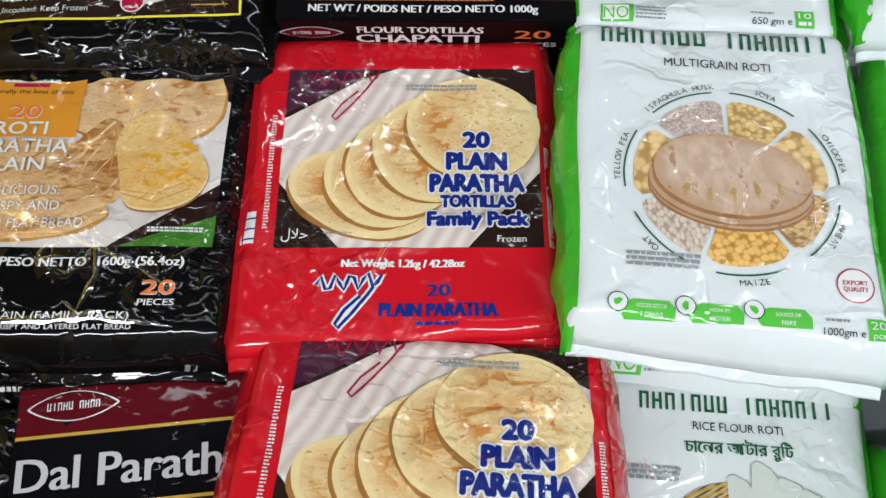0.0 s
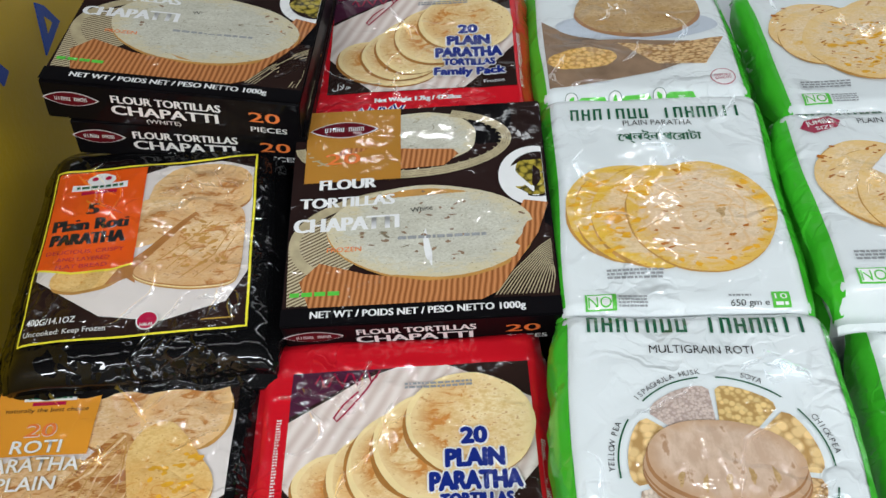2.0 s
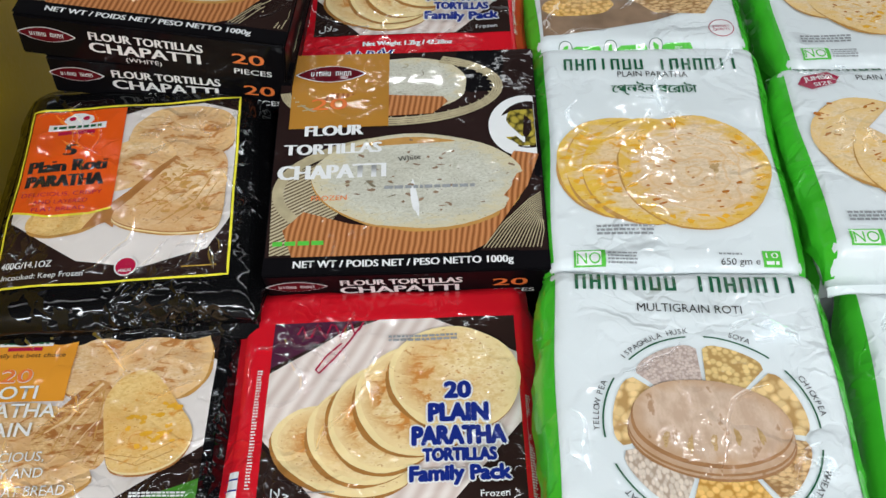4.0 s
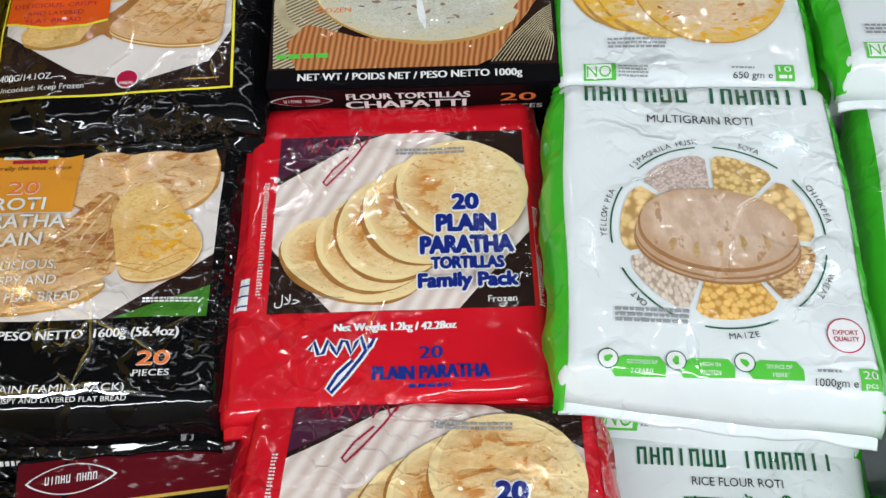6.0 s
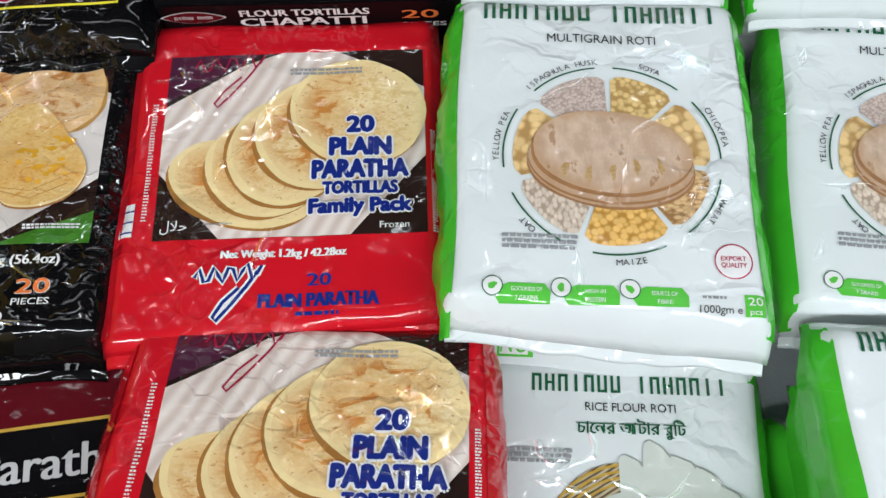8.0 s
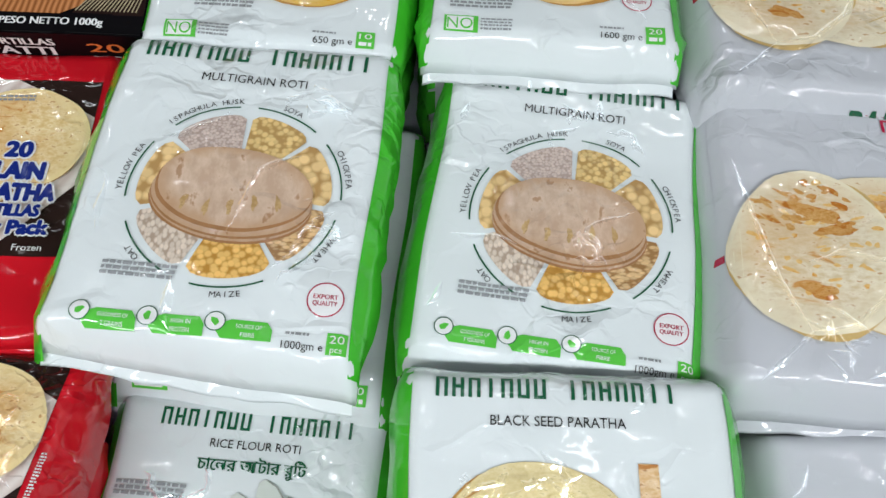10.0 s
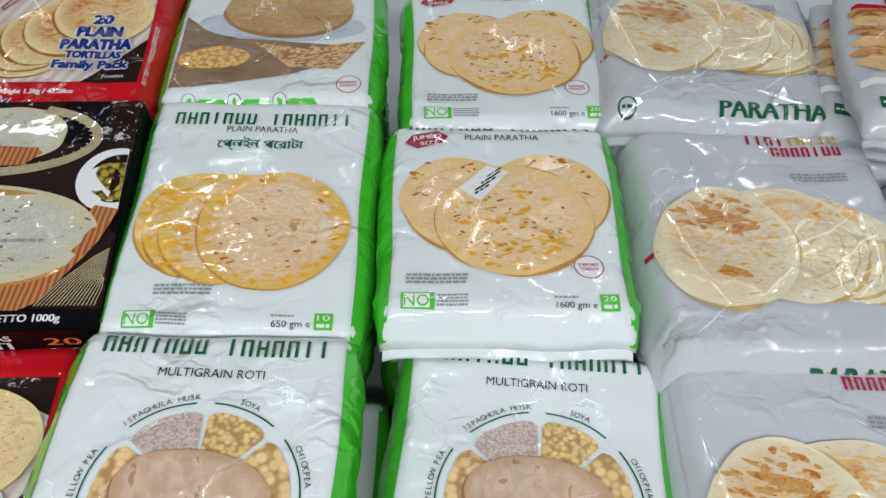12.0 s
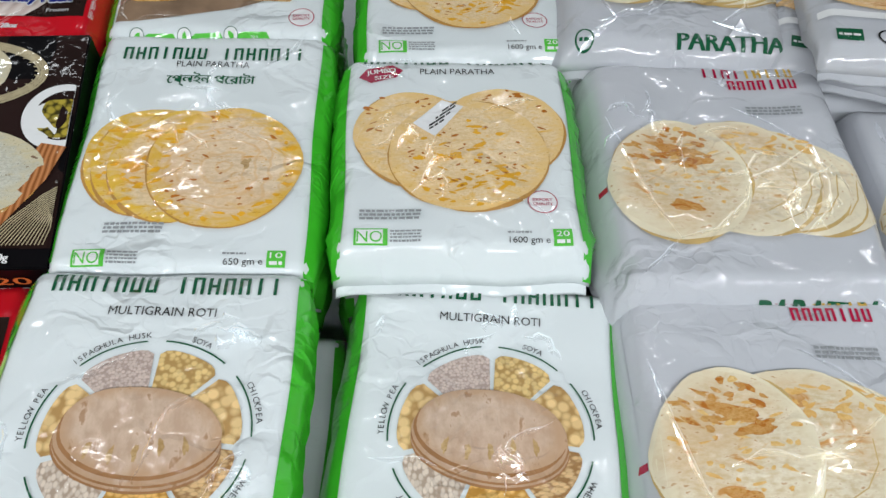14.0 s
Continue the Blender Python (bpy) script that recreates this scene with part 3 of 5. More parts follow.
                pts.append(bm.verts.new((x + px * math.cos(tilt) - py * math.sin(tilt), y + px * math.sin(tilt) + py * math.cos(tilt), 0)))
            bm.faces.new(pts)
        return tagged(self.drape(name, bm, mat, layer), kind="stuff")

    def strands(self, name, first, last, count, width, mat, layer, wave=0.0012, label=""):
        """Printed lines fanned between two strokes: folds of dough, canes of a basket."""
        for k in range(count):
            f = k / max(1, count - 1)
            pts = []
            for i, (a, b) in enumerate(zip(first, last)):
                pts.append((a[0] + (b[0] - a[0]) * f + wave * math.sin(i * 2.3 + k * 1.7), a[1] + (b[1] - a[1]) * f + wave * math.cos(i * 1.9 + k * 2.9)))
            self.loop(name, pts, width * (0.7 + 0.3 * math.sin(k * 2.1 + 1)), mat, layer, label, closed=False)

    def creases(self, seed, count=5, clusters=2, lines=()):
        """Sharp standing folds of the clear film: jagged ridges that wander over the face, some of them bunched."""
        rnd = random.Random(seed)
        paths = [[Vector(p) for p in line] for line in lines]

        def wander(u, v, head, steps, stride, bend):
            pts = [Vector((u, v))]
            for _ in range(steps):
                head += rnd.uniform(-bend, bend)
                q = pts[-1] + Vector((math.cos(head), math.sin(head))) * stride * rnd.uniform(0.5, 1.5)
                if abs(q.x) > self.w / 2 - 0.012 or abs(q.y) > self.l / 2 - 0.018:
                    break
                pts.append(q)
            if len(pts) > 1:
                paths.append(pts)

        for _ in range(count):
            wander(rnd.uniform(-0.42, 0.42) * self.w, rnd.uniform(-0.42, 0.42) * self.l, rnd.uniform(0, math.tau), rnd.randint(3, 7), 0.014, 0.75)
        for _ in range(clusters):
            u, v = rnd.uniform(-0.33, 0.33) * self.w, rnd.uniform(-0.36, 0.36) * self.l
            for _ in range(5):
                wander(u + rnd.uniform(-0.012, 0.012), v + rnd.uniform(-0.012, 0.012), rnd.uniform(0, math.tau), rnd.randint(3, 6), 0.007, 1.3)
        bm = bmesh.new()
        for pts in paths:
            fine = []
            for a, b in zip(pts, pts[1:]):
                n = max(2, int((b - a).length / 0.0035))
                fine += [a + (b - a) * (k / n) for k in range(n)]
            fine.append(pts[-1])
            size, rows = rnd.uniform(0.6, 1.3), []
            for i, q in enumerate(fine):
                d = (fine[min(i + 1, len(fine) - 1)] - fine[max(i - 1, 0)]).normalized()
                s = Vector((-d.y, d.x))
                fade = min(1.0, 0.1 + 4 * min(i, len(fine) - 1 - i) / len(fine)) * (0.75 + 0.5 * noise.noise(Vector((i * 0.35, self.seed, size))))
                row = []
                for o, z in ((-1, 0.0), (-0.4, 0.62), (0.0, 1.0), (0.4, 0.62), (1, 0.0)):
                    p = q + s * o * 0.0032 * size * fade
                    row.append(bm.verts.new((p.x, p.y, self.surf(p.x, p.y) + 0.0050 + 0.0017 * size * z * fade)))
                rows.append(row)
            for a, b in zip(rows, rows[1:]):
                for i in range(4):
                    bm.faces.new((a[i], b[i], b[i + 1], a[i + 1]))
        if not bm.verts:
            bm.free()
            return None
        bmesh.ops.recalc_face_normals(bm, faces=bm.faces[:])
        return tagged(link_mesh("film_creases", bm, CLEAR, self.film, "creases in the clear film", smooth=True), kind="stuff")

    def corner_flap(self, side=1):
        """The green corner of the side fold sticking out under the end of the bag."""
        x, y = side * self.w / 2, -self.l / 2
        bm = bmesh.new()
        top = [bm.verts.new(q) for q in ((x - side * 0.032, y - 0.001, 0.012), (x + side * 0.002, y + 0.012, 0.016), (x + side * 0.001, y - 0.013, 0.011), (x - side * 0.008, y - 0.015, 0.010))]
        low = [bm.verts.new((q.co.x, q.co.y, q.co.z - 0.0012)) for q in top]
        bm.faces.new(top)
        bm.faces.new(low[::-1])
        for i in range(4):
            bm.faces.new((top[i], low[i], low[(i + 1) % 4], top[(i + 1) % 4]))
        bmesh.ops.recalc_face_normals(bm, faces=bm.faces[:])
        link_mesh("corner_flap", bm, GREEN, self.root, "green folded corner")

    def leaf_logo(self, u, v, wd, ht, layer=3, face="top", rot=0.0):
        """A pointed red leaf with a pale rim and a pale bar across."""
        def leaf(k):
            pts = []
            for i in range(24):
                f = i / 23
                pts.append((wd * k * (f - 0.5), ht * k * 0.5 * math.sin(math.pi * f) ** 0.8))
            for i in range(22, 0, -1):
                f = i / 23
                pts.append((wd * k * (f - 0.5), -ht * k * 0.5 * math.sin(math.pi * f) ** 0.8))
            c, s = math.cos(radians(rot)), math.sin(radians(rot))
            return [(u + x * c - y * s, v + x * s + y * c) for x, y in pts]
        self.poly("emblem", leaf(1.0), INK_WHITE, layer, face=face)
        self.poly("emblem", leaf(0.94), DEEP_RED, layer + 1, face=face)
        self.mark(u - wd * 0.28, v - ht * 0.12, u + wd * 0.30, ht * 0.26, 10, INK_WHITE, layer + 2, skip=(5,), face=face)

    def banner_logo(self, u, v, wd, layer=3):
        """A pale ribbon badge with a crest above."""
        self.disc("badge", u, v + wd * 0.18, wd * 0.26, wd * 0.14, INK_WHITE, layer, wob=0.05)
        self.disc("badge", u - wd * 0.12, v + wd * 0.2, wd * 0.06, wd * 0.05, INK_RED, layer + 1, wob=0)
        self.disc("badge", u + wd * 0.12, v + wd * 0.2, wd * 0.06, wd * 0.05, INK_RED, layer + 1, wob=0)
        self.rect("badge", u - wd / 2, v - wd * 0.07, u + wd / 2, v + wd * 0.07, INK_WHITE, layer + 1)
        self.bars(u - wd * 0.42, v - wd * 0.03, u + wd * 0.42, wd * 0.06, DARK_GREEN, layer + 2)
        self.rect("badge", u - wd * 0.32, v - wd * 0.17, u + wd * 0.32, v - wd * 0.09, INK_RED, layer + 1)

    def swash(self, u, v, size, mat, layer=3, width=0.0022, outline=None):
        """A brand swash: one looping stroke with a long tail."""
        wave = [(-0.5 + 0.07 * i, 0.16 + 0.14 * math.sin(i * 1.9) + 0.008 * i) for i in range(14)]
        pts = wave + [(0.47, 0.34), (0.28, 0.02), (0.06, -0.28), (-0.14, -0.52), (-0.19, -0.46), (-0.06, -0.24), (0.16, -0.02)]
        pts = [(u + x * size, v + y * size) for x, y in pts]
        if outline:
            self.loop("brand_mark", pts, width * 2.2, outline, layer - 1, closed=False)
        self.loop("brand_mark", pts, width, mat, layer, closed=False)

# ---------------------------------------------------------------- printed faces


def red_pack_print(p):
    u0, u1, v0, v1 = -0.094, 0.112, -0.054, 0.114
    W, H = u1 - u0, v1 - v0
    X = lambda f: u0 + f * W
    Y = lambda f: v1 - f * H
    p.rect("photo_panel", u0, v0, u1, v1, BROWN_DARK, 0, "dark printed photo panel")
    p.poly("photo_corner", [(X(0), Y(0)), (X(0.36), Y(0)), (X(0), Y(0.27))], PLUM, 1)
    p.poly("plate", [(X(0.0), Y(0.30)), (X(0.30), Y(0.06)), (X(0.44), Y(0.0)), (X(0.66), Y(0.0)), (X(1.0), Y(0.22)), (X(1.0), Y(0.60)), (X(0.72), Y(1.0)), (X(0.24), Y(1.0)), (X(0.0), Y(0.66))], PLATE, 2, "pale ribbed printed plate")
    spots = [(0.32, 0.72, 0.29, 0.22), (0.40, 0.64, 0.23, 0.26), (0.48, 0.56, 0.23, 0.29), (0.60, 0.47, 0.25, 0.30), (0.745, 0.36, 0.265, 0.29)]
    for i, (a, b, ra, rb) in enumerate(spots):
        # Dark offset disc: a shadow drawn in the print below each paratha.
        p.disc("flatbread_edge_shade", X(a) - 0.0022, Y(b) - 0.0026, ra * W, rb * H, BREAD_SHADE, 3 + 2.4 * i, -18, 0.012)
        p.disc("flatbread_lip", X(a), Y(b), ra * W, rb * H, BREAD_LIP, 3.8 + 2.4 * i, -18, 0.012)
        p.disc("flatbread", X(a) + 0.0008, Y(b) + 0.001, ra * W * 0.93, rb * H * 0.93, BREAD, 4.6 + 2.4 * i, -18, 0.02, label="printed golden paratha")
    for body, b, h, wd in (("20", 0.435, 0.0145, 0.020), ("PLAIN", 0.555, 0.0155, 0.046), ("PARATHA", 0.675, 0.0155, 0.072), ("TORTILLAS", 0.775, 0.0105, 0.056), ("Family Pack", 0.865, 0.0120, 0.076)):
        p.text(body, X(0.755), Y(b), h, NAVY, 21, wd, bold=0.085, outline=(INK_WHITE, 0.10))
    p.text("Frozen", X(0.88), Y(0.965), 0.0055, INK_WHITE, 16, 0.022)
    p.text("\uFEDD\uFEFC\uFEA3", X(0.075), Y(0.93), 0.009, INK_WHITE, 5, 0.020)
    p.bars(X(0.18), Y(0.93), X(0.29), 0.0011, INK_GREY, 5)
    p.swash(X(0.24), Y(0.13), 0.058, INK_CRIMSON, 6, 0.0017)
    p.bars(X(0.48), Y(0.13), X(0.76), 0.0022, INK_GREY, 18, rows=2, seed=4)
    p.text("Net Weight 1.2kg / 42.28oz", X(0.48), v0 - 0.013, 0.0066, INK_WHITE, 2, 0.092, bold=0.08)
    p.swash(X(0.29), v0 - 0.040, 0.050, NAVY, 3, 0.0026, INK_WHITE)
    p.text("20", X(0.61), v0 - 0.035, 0.0105, NAVY, 2, 0.017, bold=0.05)
    p.text("PLAIN PARATHA", X(0.61), v0 - 0.051, 0.0115, NAVY, 2, 0.086, bold=0.08)
    p.bars(X(0.53), v0 - 0.0635, X(0.68), 0.003, NAVY, 2, seed=12)
    p.rect("white_patch", -p.w / 2 + 0.003, -0.05, -p.w / 2 + 0.014, -0.022, INK_WHITE, 1)
    for k in range(3):
        p.rect("white_patch", -p.w / 2 + 0.004, -0.047 + k * 0.009, -p.w / 2 + 0.014, -0.0455 + k * 0.009, NAVY, 2)
    p.bars(u1 + 0.004, v0 + 0.09, u1 + 0.008, 0.0012, INK_WHITE, 1, rows=40, gap=1.9, seed=7)
    p.bars(u0 - 0.010, v0 + 0.12, u0 - 0.006, 0.0012, INK_WHITE, 1, rows=40, gap=2.2, seed=8)


def chapatti_print(p):
    w, l = p.w, p.l
    X = lambda f: (f - 0.5) * w
    Y = lambda f: (0.5 - f) * l
    oval = lambda cx, cy, rx, ry, a0, a1, n=14: [(X(cx) + rx * w * math.cos(radians(a0 + (a1 - a0) * i / n)), Y(cy) + ry * l * math.sin(radians(a0 + (a1 - a0) * i / n))) for i in range(n + 1)]
    p.rect("photo_panel", X(0.005), Y(0.93), X(0.995), Y(0.005), CARTON_BROWN, 0, "dark brown printed photo")
    # the basket behind
    p.disc("flatbread", X(0.50), Y(0.16), 0.24 * w, 0.135 * l, BREAD_PALE, 1, -6, 0.02, label="pale printed chapatti")
    p.poly("cloth", [(X(0.12), Y(0.33)), (X(0.60), Y(0.315)), (X(0.66), Y(0.26)), (X(0.64), Y(0.235)), (X(0.2), Y(0.20))], CLOTH, 2)
    for k in range(4):
        p.loop("basket_rim", oval(0.44, 0.19, 0.43 - 0.010 * k, 0.175 - 0.010 * k, -178, 62, 26), 0.0022, STRAW, 2.6 + 0.3 * (k % 2), closed=False)
    for k in range(26):
        a = -172 + k * 8.6
        p.loop("basket_cane", oval(0.44, 0.19, 0.425, 0.172, a, a, 1)[:1] + oval(0.44, 0.19, 0.385, 0.135, a + 5, a + 5, 1)[:1], 0.0013, STRAW, 3.1, closed=False)
    p.rect("amber_panel", X(0.05), Y(0.37), X(0.43), Y(0.005), DULL_AMBER, 4, "dull amber printed panel")
    p.disc("bowl", X(0.955), Y(0.39), 0.145 * w, 0.145 * l, INK_WHITE, 4.2, 10, 0.0, limit=X(0.985))
    p.disc("bowl_hollow", X(0.965), Y(0.385), 0.115 * w, 0.110 * l, CARTON_BROWN, 4.5, 10, 0.0, limit=X(0.984))
    p.disc("relish", X(0.965), Y(0.395), 0.10 * w, 0.085 * l, SAUCE, 4.8, 10, 0.08, limit=X(0.983))
    # the large basket in front
    p.poly("basket_side", [(X(0.02), Y(0.92)), (X(0.01), Y(0.66)), (X(0.07), Y(0.58)), (X(0.20), Y(0.52)), (X(0.30), Y(0.70)), (X(0.12), Y(0.92))], WICKER, 5.2)
    p.poly("basket_side", [(X(0.76), Y(0.925)), (X(0.83), Y(0.78)), (X(0.91), Y(0.68)), (X(0.985), Y(0.66)), (X(0.985), Y(0.925))], BROWN_DARK, 5.2)
    for k in range(16):
        f = k / 15
        p.loop("basket_cane", [(X(0.77 + 0.20 * f), Y(0.915)), (X(0.84 + 0.145 * f), Y(0.82 + 0.03 * f)), (X(0.94 + 0.045 * f), Y(0.72 + 0.09 * f)), (X(0.985), Y(0.69 + 0.13 * f))], 0.0010, STRAW, 5.8 + 0.2 * (k % 2), closed=False)
    for k in range(5):
        p.loop("basket_rim", oval(0.47, 0.66, 0.455 - 0.008 * k, 0.235 - 0.008 * k, 100, 215, 18), 0.0022, STRAW, 5.8 + 0.2 * (k % 2), closed=False)
    p.poly("cloth", [(X(0.06), Y(0.82)), (X(0.13), Y(0.745)), (X(0.30), Y(0.80)), (X(0.55), Y(0.84)), (X(0.80), Y(0.68)), (X(0.90), Y(0.505)), (X(0.99), Y(0.525)), (X(0.94), Y(0.66)), (X(0.78), Y(0.90)), (X(0.72), Y(0.93)), (X(0.10), Y(0.93))], CLOTH, 6.6, "printed orange ribbed cloth")
    p.disc("flatbread_edge", X(0.545), Y(0.634), 0.388 * w, 0.205 * l, BREAD_EDGE, 7.2, -3, 0.012)
    p.disc("flatbread", X(0.54), Y(0.620), 0.388 * w, 0.207 * l, BREAD_PALE, 7.8, -3, 0.012, label="large pale printed chapatti")
    p.speckle("toasted_speckle", X(0.58), Y(0.60), 0.34 * w, 0.17 * l, 46, 0.0024, TABLE, 8.2, 31)
    p.disc("fold_highlight", X(0.53), Y(0.70), 0.013 * w, 0.075 * l, INK_WHITE, 8.2, 8, 0.12, sides=16)
    p.leaf_logo(X(0.20), Y(0.11), 0.070, 0.021, 7)
    p.text("20", X(0.20), Y(0.258), 0.014, INK_ORANGE, 8, 0.034, bold=0.03)
    for body, b, h, wd in (("FLOUR", 0.385, 0.0125, 0.054), ("TORTILLAS", 0.47, 0.0125, 0.090), ("CHAPATTI", 0.573, 0.0165, 0.098)):
        p.text(body, X(0.225), Y(b), h, INK_WHITE, 10, wd, bold=0.08)
    p.text("White", X(0.51), Y(0.525), 0.006, INK_BLACK, 10, 0.021, rot=7)
    p.text("FROZEN", X(0.22), Y(0.69), 0.0055, INK_ORANGE, 10, 0.032)
    p.bars(X(0.03), Y(0.885), X(0.21), 0.0045, LEAF_GREEN, 9, seed=5)
    p.bars(X(0.42), Y(0.66), X(0.75), 0.0035, INK_GREY, 10, seed=6)
    p.rect("weight_band", X(0.002), Y(0.998), X(0.998), Y(0.93), CARTON_BLACK, 8.5)
    p.text("NET WT / POIDS NET / PESO NETTO 1000g", X(0.49), Y(0.962), 0.0072, INK_WHITE, 13, 0.190, bold=0.05)
    h = p.th
    p.leaf_logo(X(0.11), 0.004, 0.055, 0.017, 1, "front")
    p.text("FLOUR TORTILLAS", X(0.48), 0.009, 0.0095, INK_WHITE, 2, 0.106, bold=0.05, face="front")
    p.text("CHAPATTI", X(0.47), -0.004, 0.012, INK_WHITE, 2, 0.104, bold=0.06, face="front")
    p.text("(WHITE)", X(0.46), -0.015, 0.005, INK_WHITE, 2, 0.034, face="front")
    p.text("20", X(0.86), 0.003, 0.0125, INK_ORANGE, 2, 0.030, bold=0.03, face="front")
    p.text("PIECES", X(0.875), -0.0125, 0.0065, INK_WHITE, 2, 0.036, bold=0.02, face="front")


def roti_twenty_print(p):
    u0, u1, v0, v1 = -0.102, 0.110, -0.047, 0.125
    W, H = u1 - u0, v1 - v0
    X = lambda f: u0 + f * W
    Y = lambda f: v1 - f * H
    p.rect("photo_panel", u0, v0, u1, v1, BROWN_DARK, 0, "dark printed photo panel")
    p.poly("plate", [(X(0.02), Y(0.2)), (X(0.3), Y(0.0)), (X(0.66), Y(0.0)), (X(1.0), Y(0.22)), (X(1.0), Y(0.68)), (X(0.62), Y(1.0)), (X(0.0), Y(1.0)), (X(0.0), Y(0.3))], PLATE_PLAIN, 1)
    p.poly("leaf_garnish", [(X(0.66), Y(1.0)), (X(1.0), Y(0.84)), (X(1.0), Y(1.0))], GARNISH, 2)
    F = lambda *q: [(X(a), Y(b)) for a, b in q]
    p.disc("flatbread_edge", X(0.64), Y(0.25), 0.31 * W, 0.22 * H, ROTI_FOLD, 2, -6, 0.02)
    p.disc("flatbread", X(0.64), Y(0.24), 0.31 * W, 0.22 * H, BREAD_ROTI, 2.8, -6, 0.02)
    p.disc("flatbread_edge", X(0.805), Y(0.228), 0.185 * W, 0.235 * H, BREAD_EDGE, 3.4, -12)
    p.disc("flatbread", X(0.80), Y(0.215), 0.185 * W, 0.235 * H, BREAD_ROTI, 4.2, -12, label="printed golden roti")
    p.disc("flatbread_edge", X(0.24), Y(0.65), 0.30 * W, 0.20 * H, ROTI_FOLD, 3, 4, 0.02)
    p.disc("flatbread", X(0.24), Y(0.63), 0.30 * W, 0.20 * H, BREAD_ROTI, 4, 4, 0.02)
    p.disc("flatbread_edge", X(0.30), Y(0.845), 0.31 * W, 0.135 * H, BREAD_EDGE, 4.8, 3)
    p.disc("flatbread", X(0.30), Y(0.825), 0.31 * W, 0.135 * H, BREAD_ROTI, 5.6, 3)
    p.poly("folded_flatbread", rounded(F((0.33, 0.66), (0.40, 0.50), (0.47, 0.40), (0.54, 0.31), (0.60, 0.34), (0.64, 0.46), (0.66, 0.64), (0.63, 0.80), (0.55, 0.77), (0.48, 0.70), (0.41, 0.72))), BREAD_ROTI_DARK, 6.2, "printed crumpled roti")
    p.strands("dough_fold", F((0.36, 0.64), (0.42, 0.54), (0.50, 0.42), (0.55, 0.35)), F((0.60, 0.78), (0.62, 0.66), (0.62, 0.52), (0.60, 0.38)), 5, 0.0013, BREAD_EDGE, 6.8, 0.0034)
    p.strands("dough_light", F((0.39, 0.62), (0.45, 0.52), (0.52, 0.42), (0.56, 0.36)), F((0.58, 0.74), (0.61, 0.64), (0.61, 0.52), (0.59, 0.42)), 4, 0.0024, BREAD_ROTI, 6.6, 0.004)
    fan = rounded(F((0.585, 0.44), (0.62, 0.34), (0.68, 0.28), (0.745, 0.27), (0.80, 0.33), (0.87, 0.45), (0.955, 0.585), (0.95, 0.68), (0.90, 0.765), (0.80, 0.815), (0.70, 0.81), (0.65, 0.77), (0.62, 0.62)))
    p.poly("folded_flatbread", [(x + 0.0008, y - 0.0035) for x, y in fan], ROTI_FOLD, 7.4)
    p.poly("folded_flatbread", [(x + 0.0005, y - 0.0018) for x, y in fan], BREAD_LIP, 8.0)
    p.poly("folded_flatbread", fan, BREAD_GOLD, 8.8, "printed folded roti")
    p.strands("dough_fold", F((0.64, 0.74), (0.76, 0.775), (0.90, 0.70)), F((0.65, 0.71), (0.77, 0.74), (0.91, 0.66)), 2, 0.0010, BREAD_EDGE, 9.4, 0.0016)
    p.speckle("toasted_speckle", X(0.80), Y(0.58), 0.12 * W, 0.14 * H, 20, 0.0036, SPOT_GOLD, 9.6, 41)
    p.rect("amber_panel", u0, Y(0.43), X(0.43), v1, AMBER, 10, "amber printed title panel")
    p.banner_logo(X(0.22), Y(0.10), 0.046, 10.6)
    p.text("naturally the best choice", X(0.22), Y(0.17), 0.0046, INK_BLACK, 12, 0.072)
    for body, b, h, wd, m in (("20", 0.285, 0.013, 0.026, INK_ORANGE), ("ROTI", 0.38, 0.0125, 0.042, INK_WHITE), ("PARATHA", 0.48, 0.0135, 0.082, INK_WHITE), ("PLAIN", 0.58, 0.0125, 0.05, INK_WHITE)):
        p.text(body, X(0.22), Y(b), h, m, 14, wd, bold=0.02, outline=(INK_GOLD if m == INK_WHITE else INK_WHITE, 0.03))
    for body, b, wd in (("DELICIOUS,", 0.72, 0.06), ("CRISPY AND", 0.80, 0.064), ("LAYERED FLAT BREAD", 0.885, 0.105)):
        p.text(body, X(0.28), Y(b), 0.0085, INK_WHITE, 14, wd, outline=(INK_GOLD, 0.03))
    p.text("NET WT / PESO NETTO  1600g (56.4oz)", X(0.46), v0 - 0.012, 0.0078, INK_WHITE, 2, 0.19, bold=0.05)
    p.text("20", X(0.83), v0 - 0.033, 0.0115, INK_ORANGE, 2, 0.024, bold=0.03, outline=(INK_WHITE, 0.03))
    p.text("PIECES", X(0.83), v0 - 0.0455, 0.0055, INK_WHITE, 2, 0.027, bold=0.01)
    p.text("PARATHA PLAIN (FAMILY PACK)", X(0.38), v0 - 0.056, 0.0062, INK_WHITE, 2, 0.155)
    p.text("DELICIOUS, CRISPY AND LAYERED FLAT BREAD", X(0.44), v0 - 0.065, 0.004, INK_WHITE, 2, 0.135)
    p.bars(X(0.76), v0 + 0.015, X(0.96), 0.0016, INK_WHITE, 4, rows=2, seed=3)


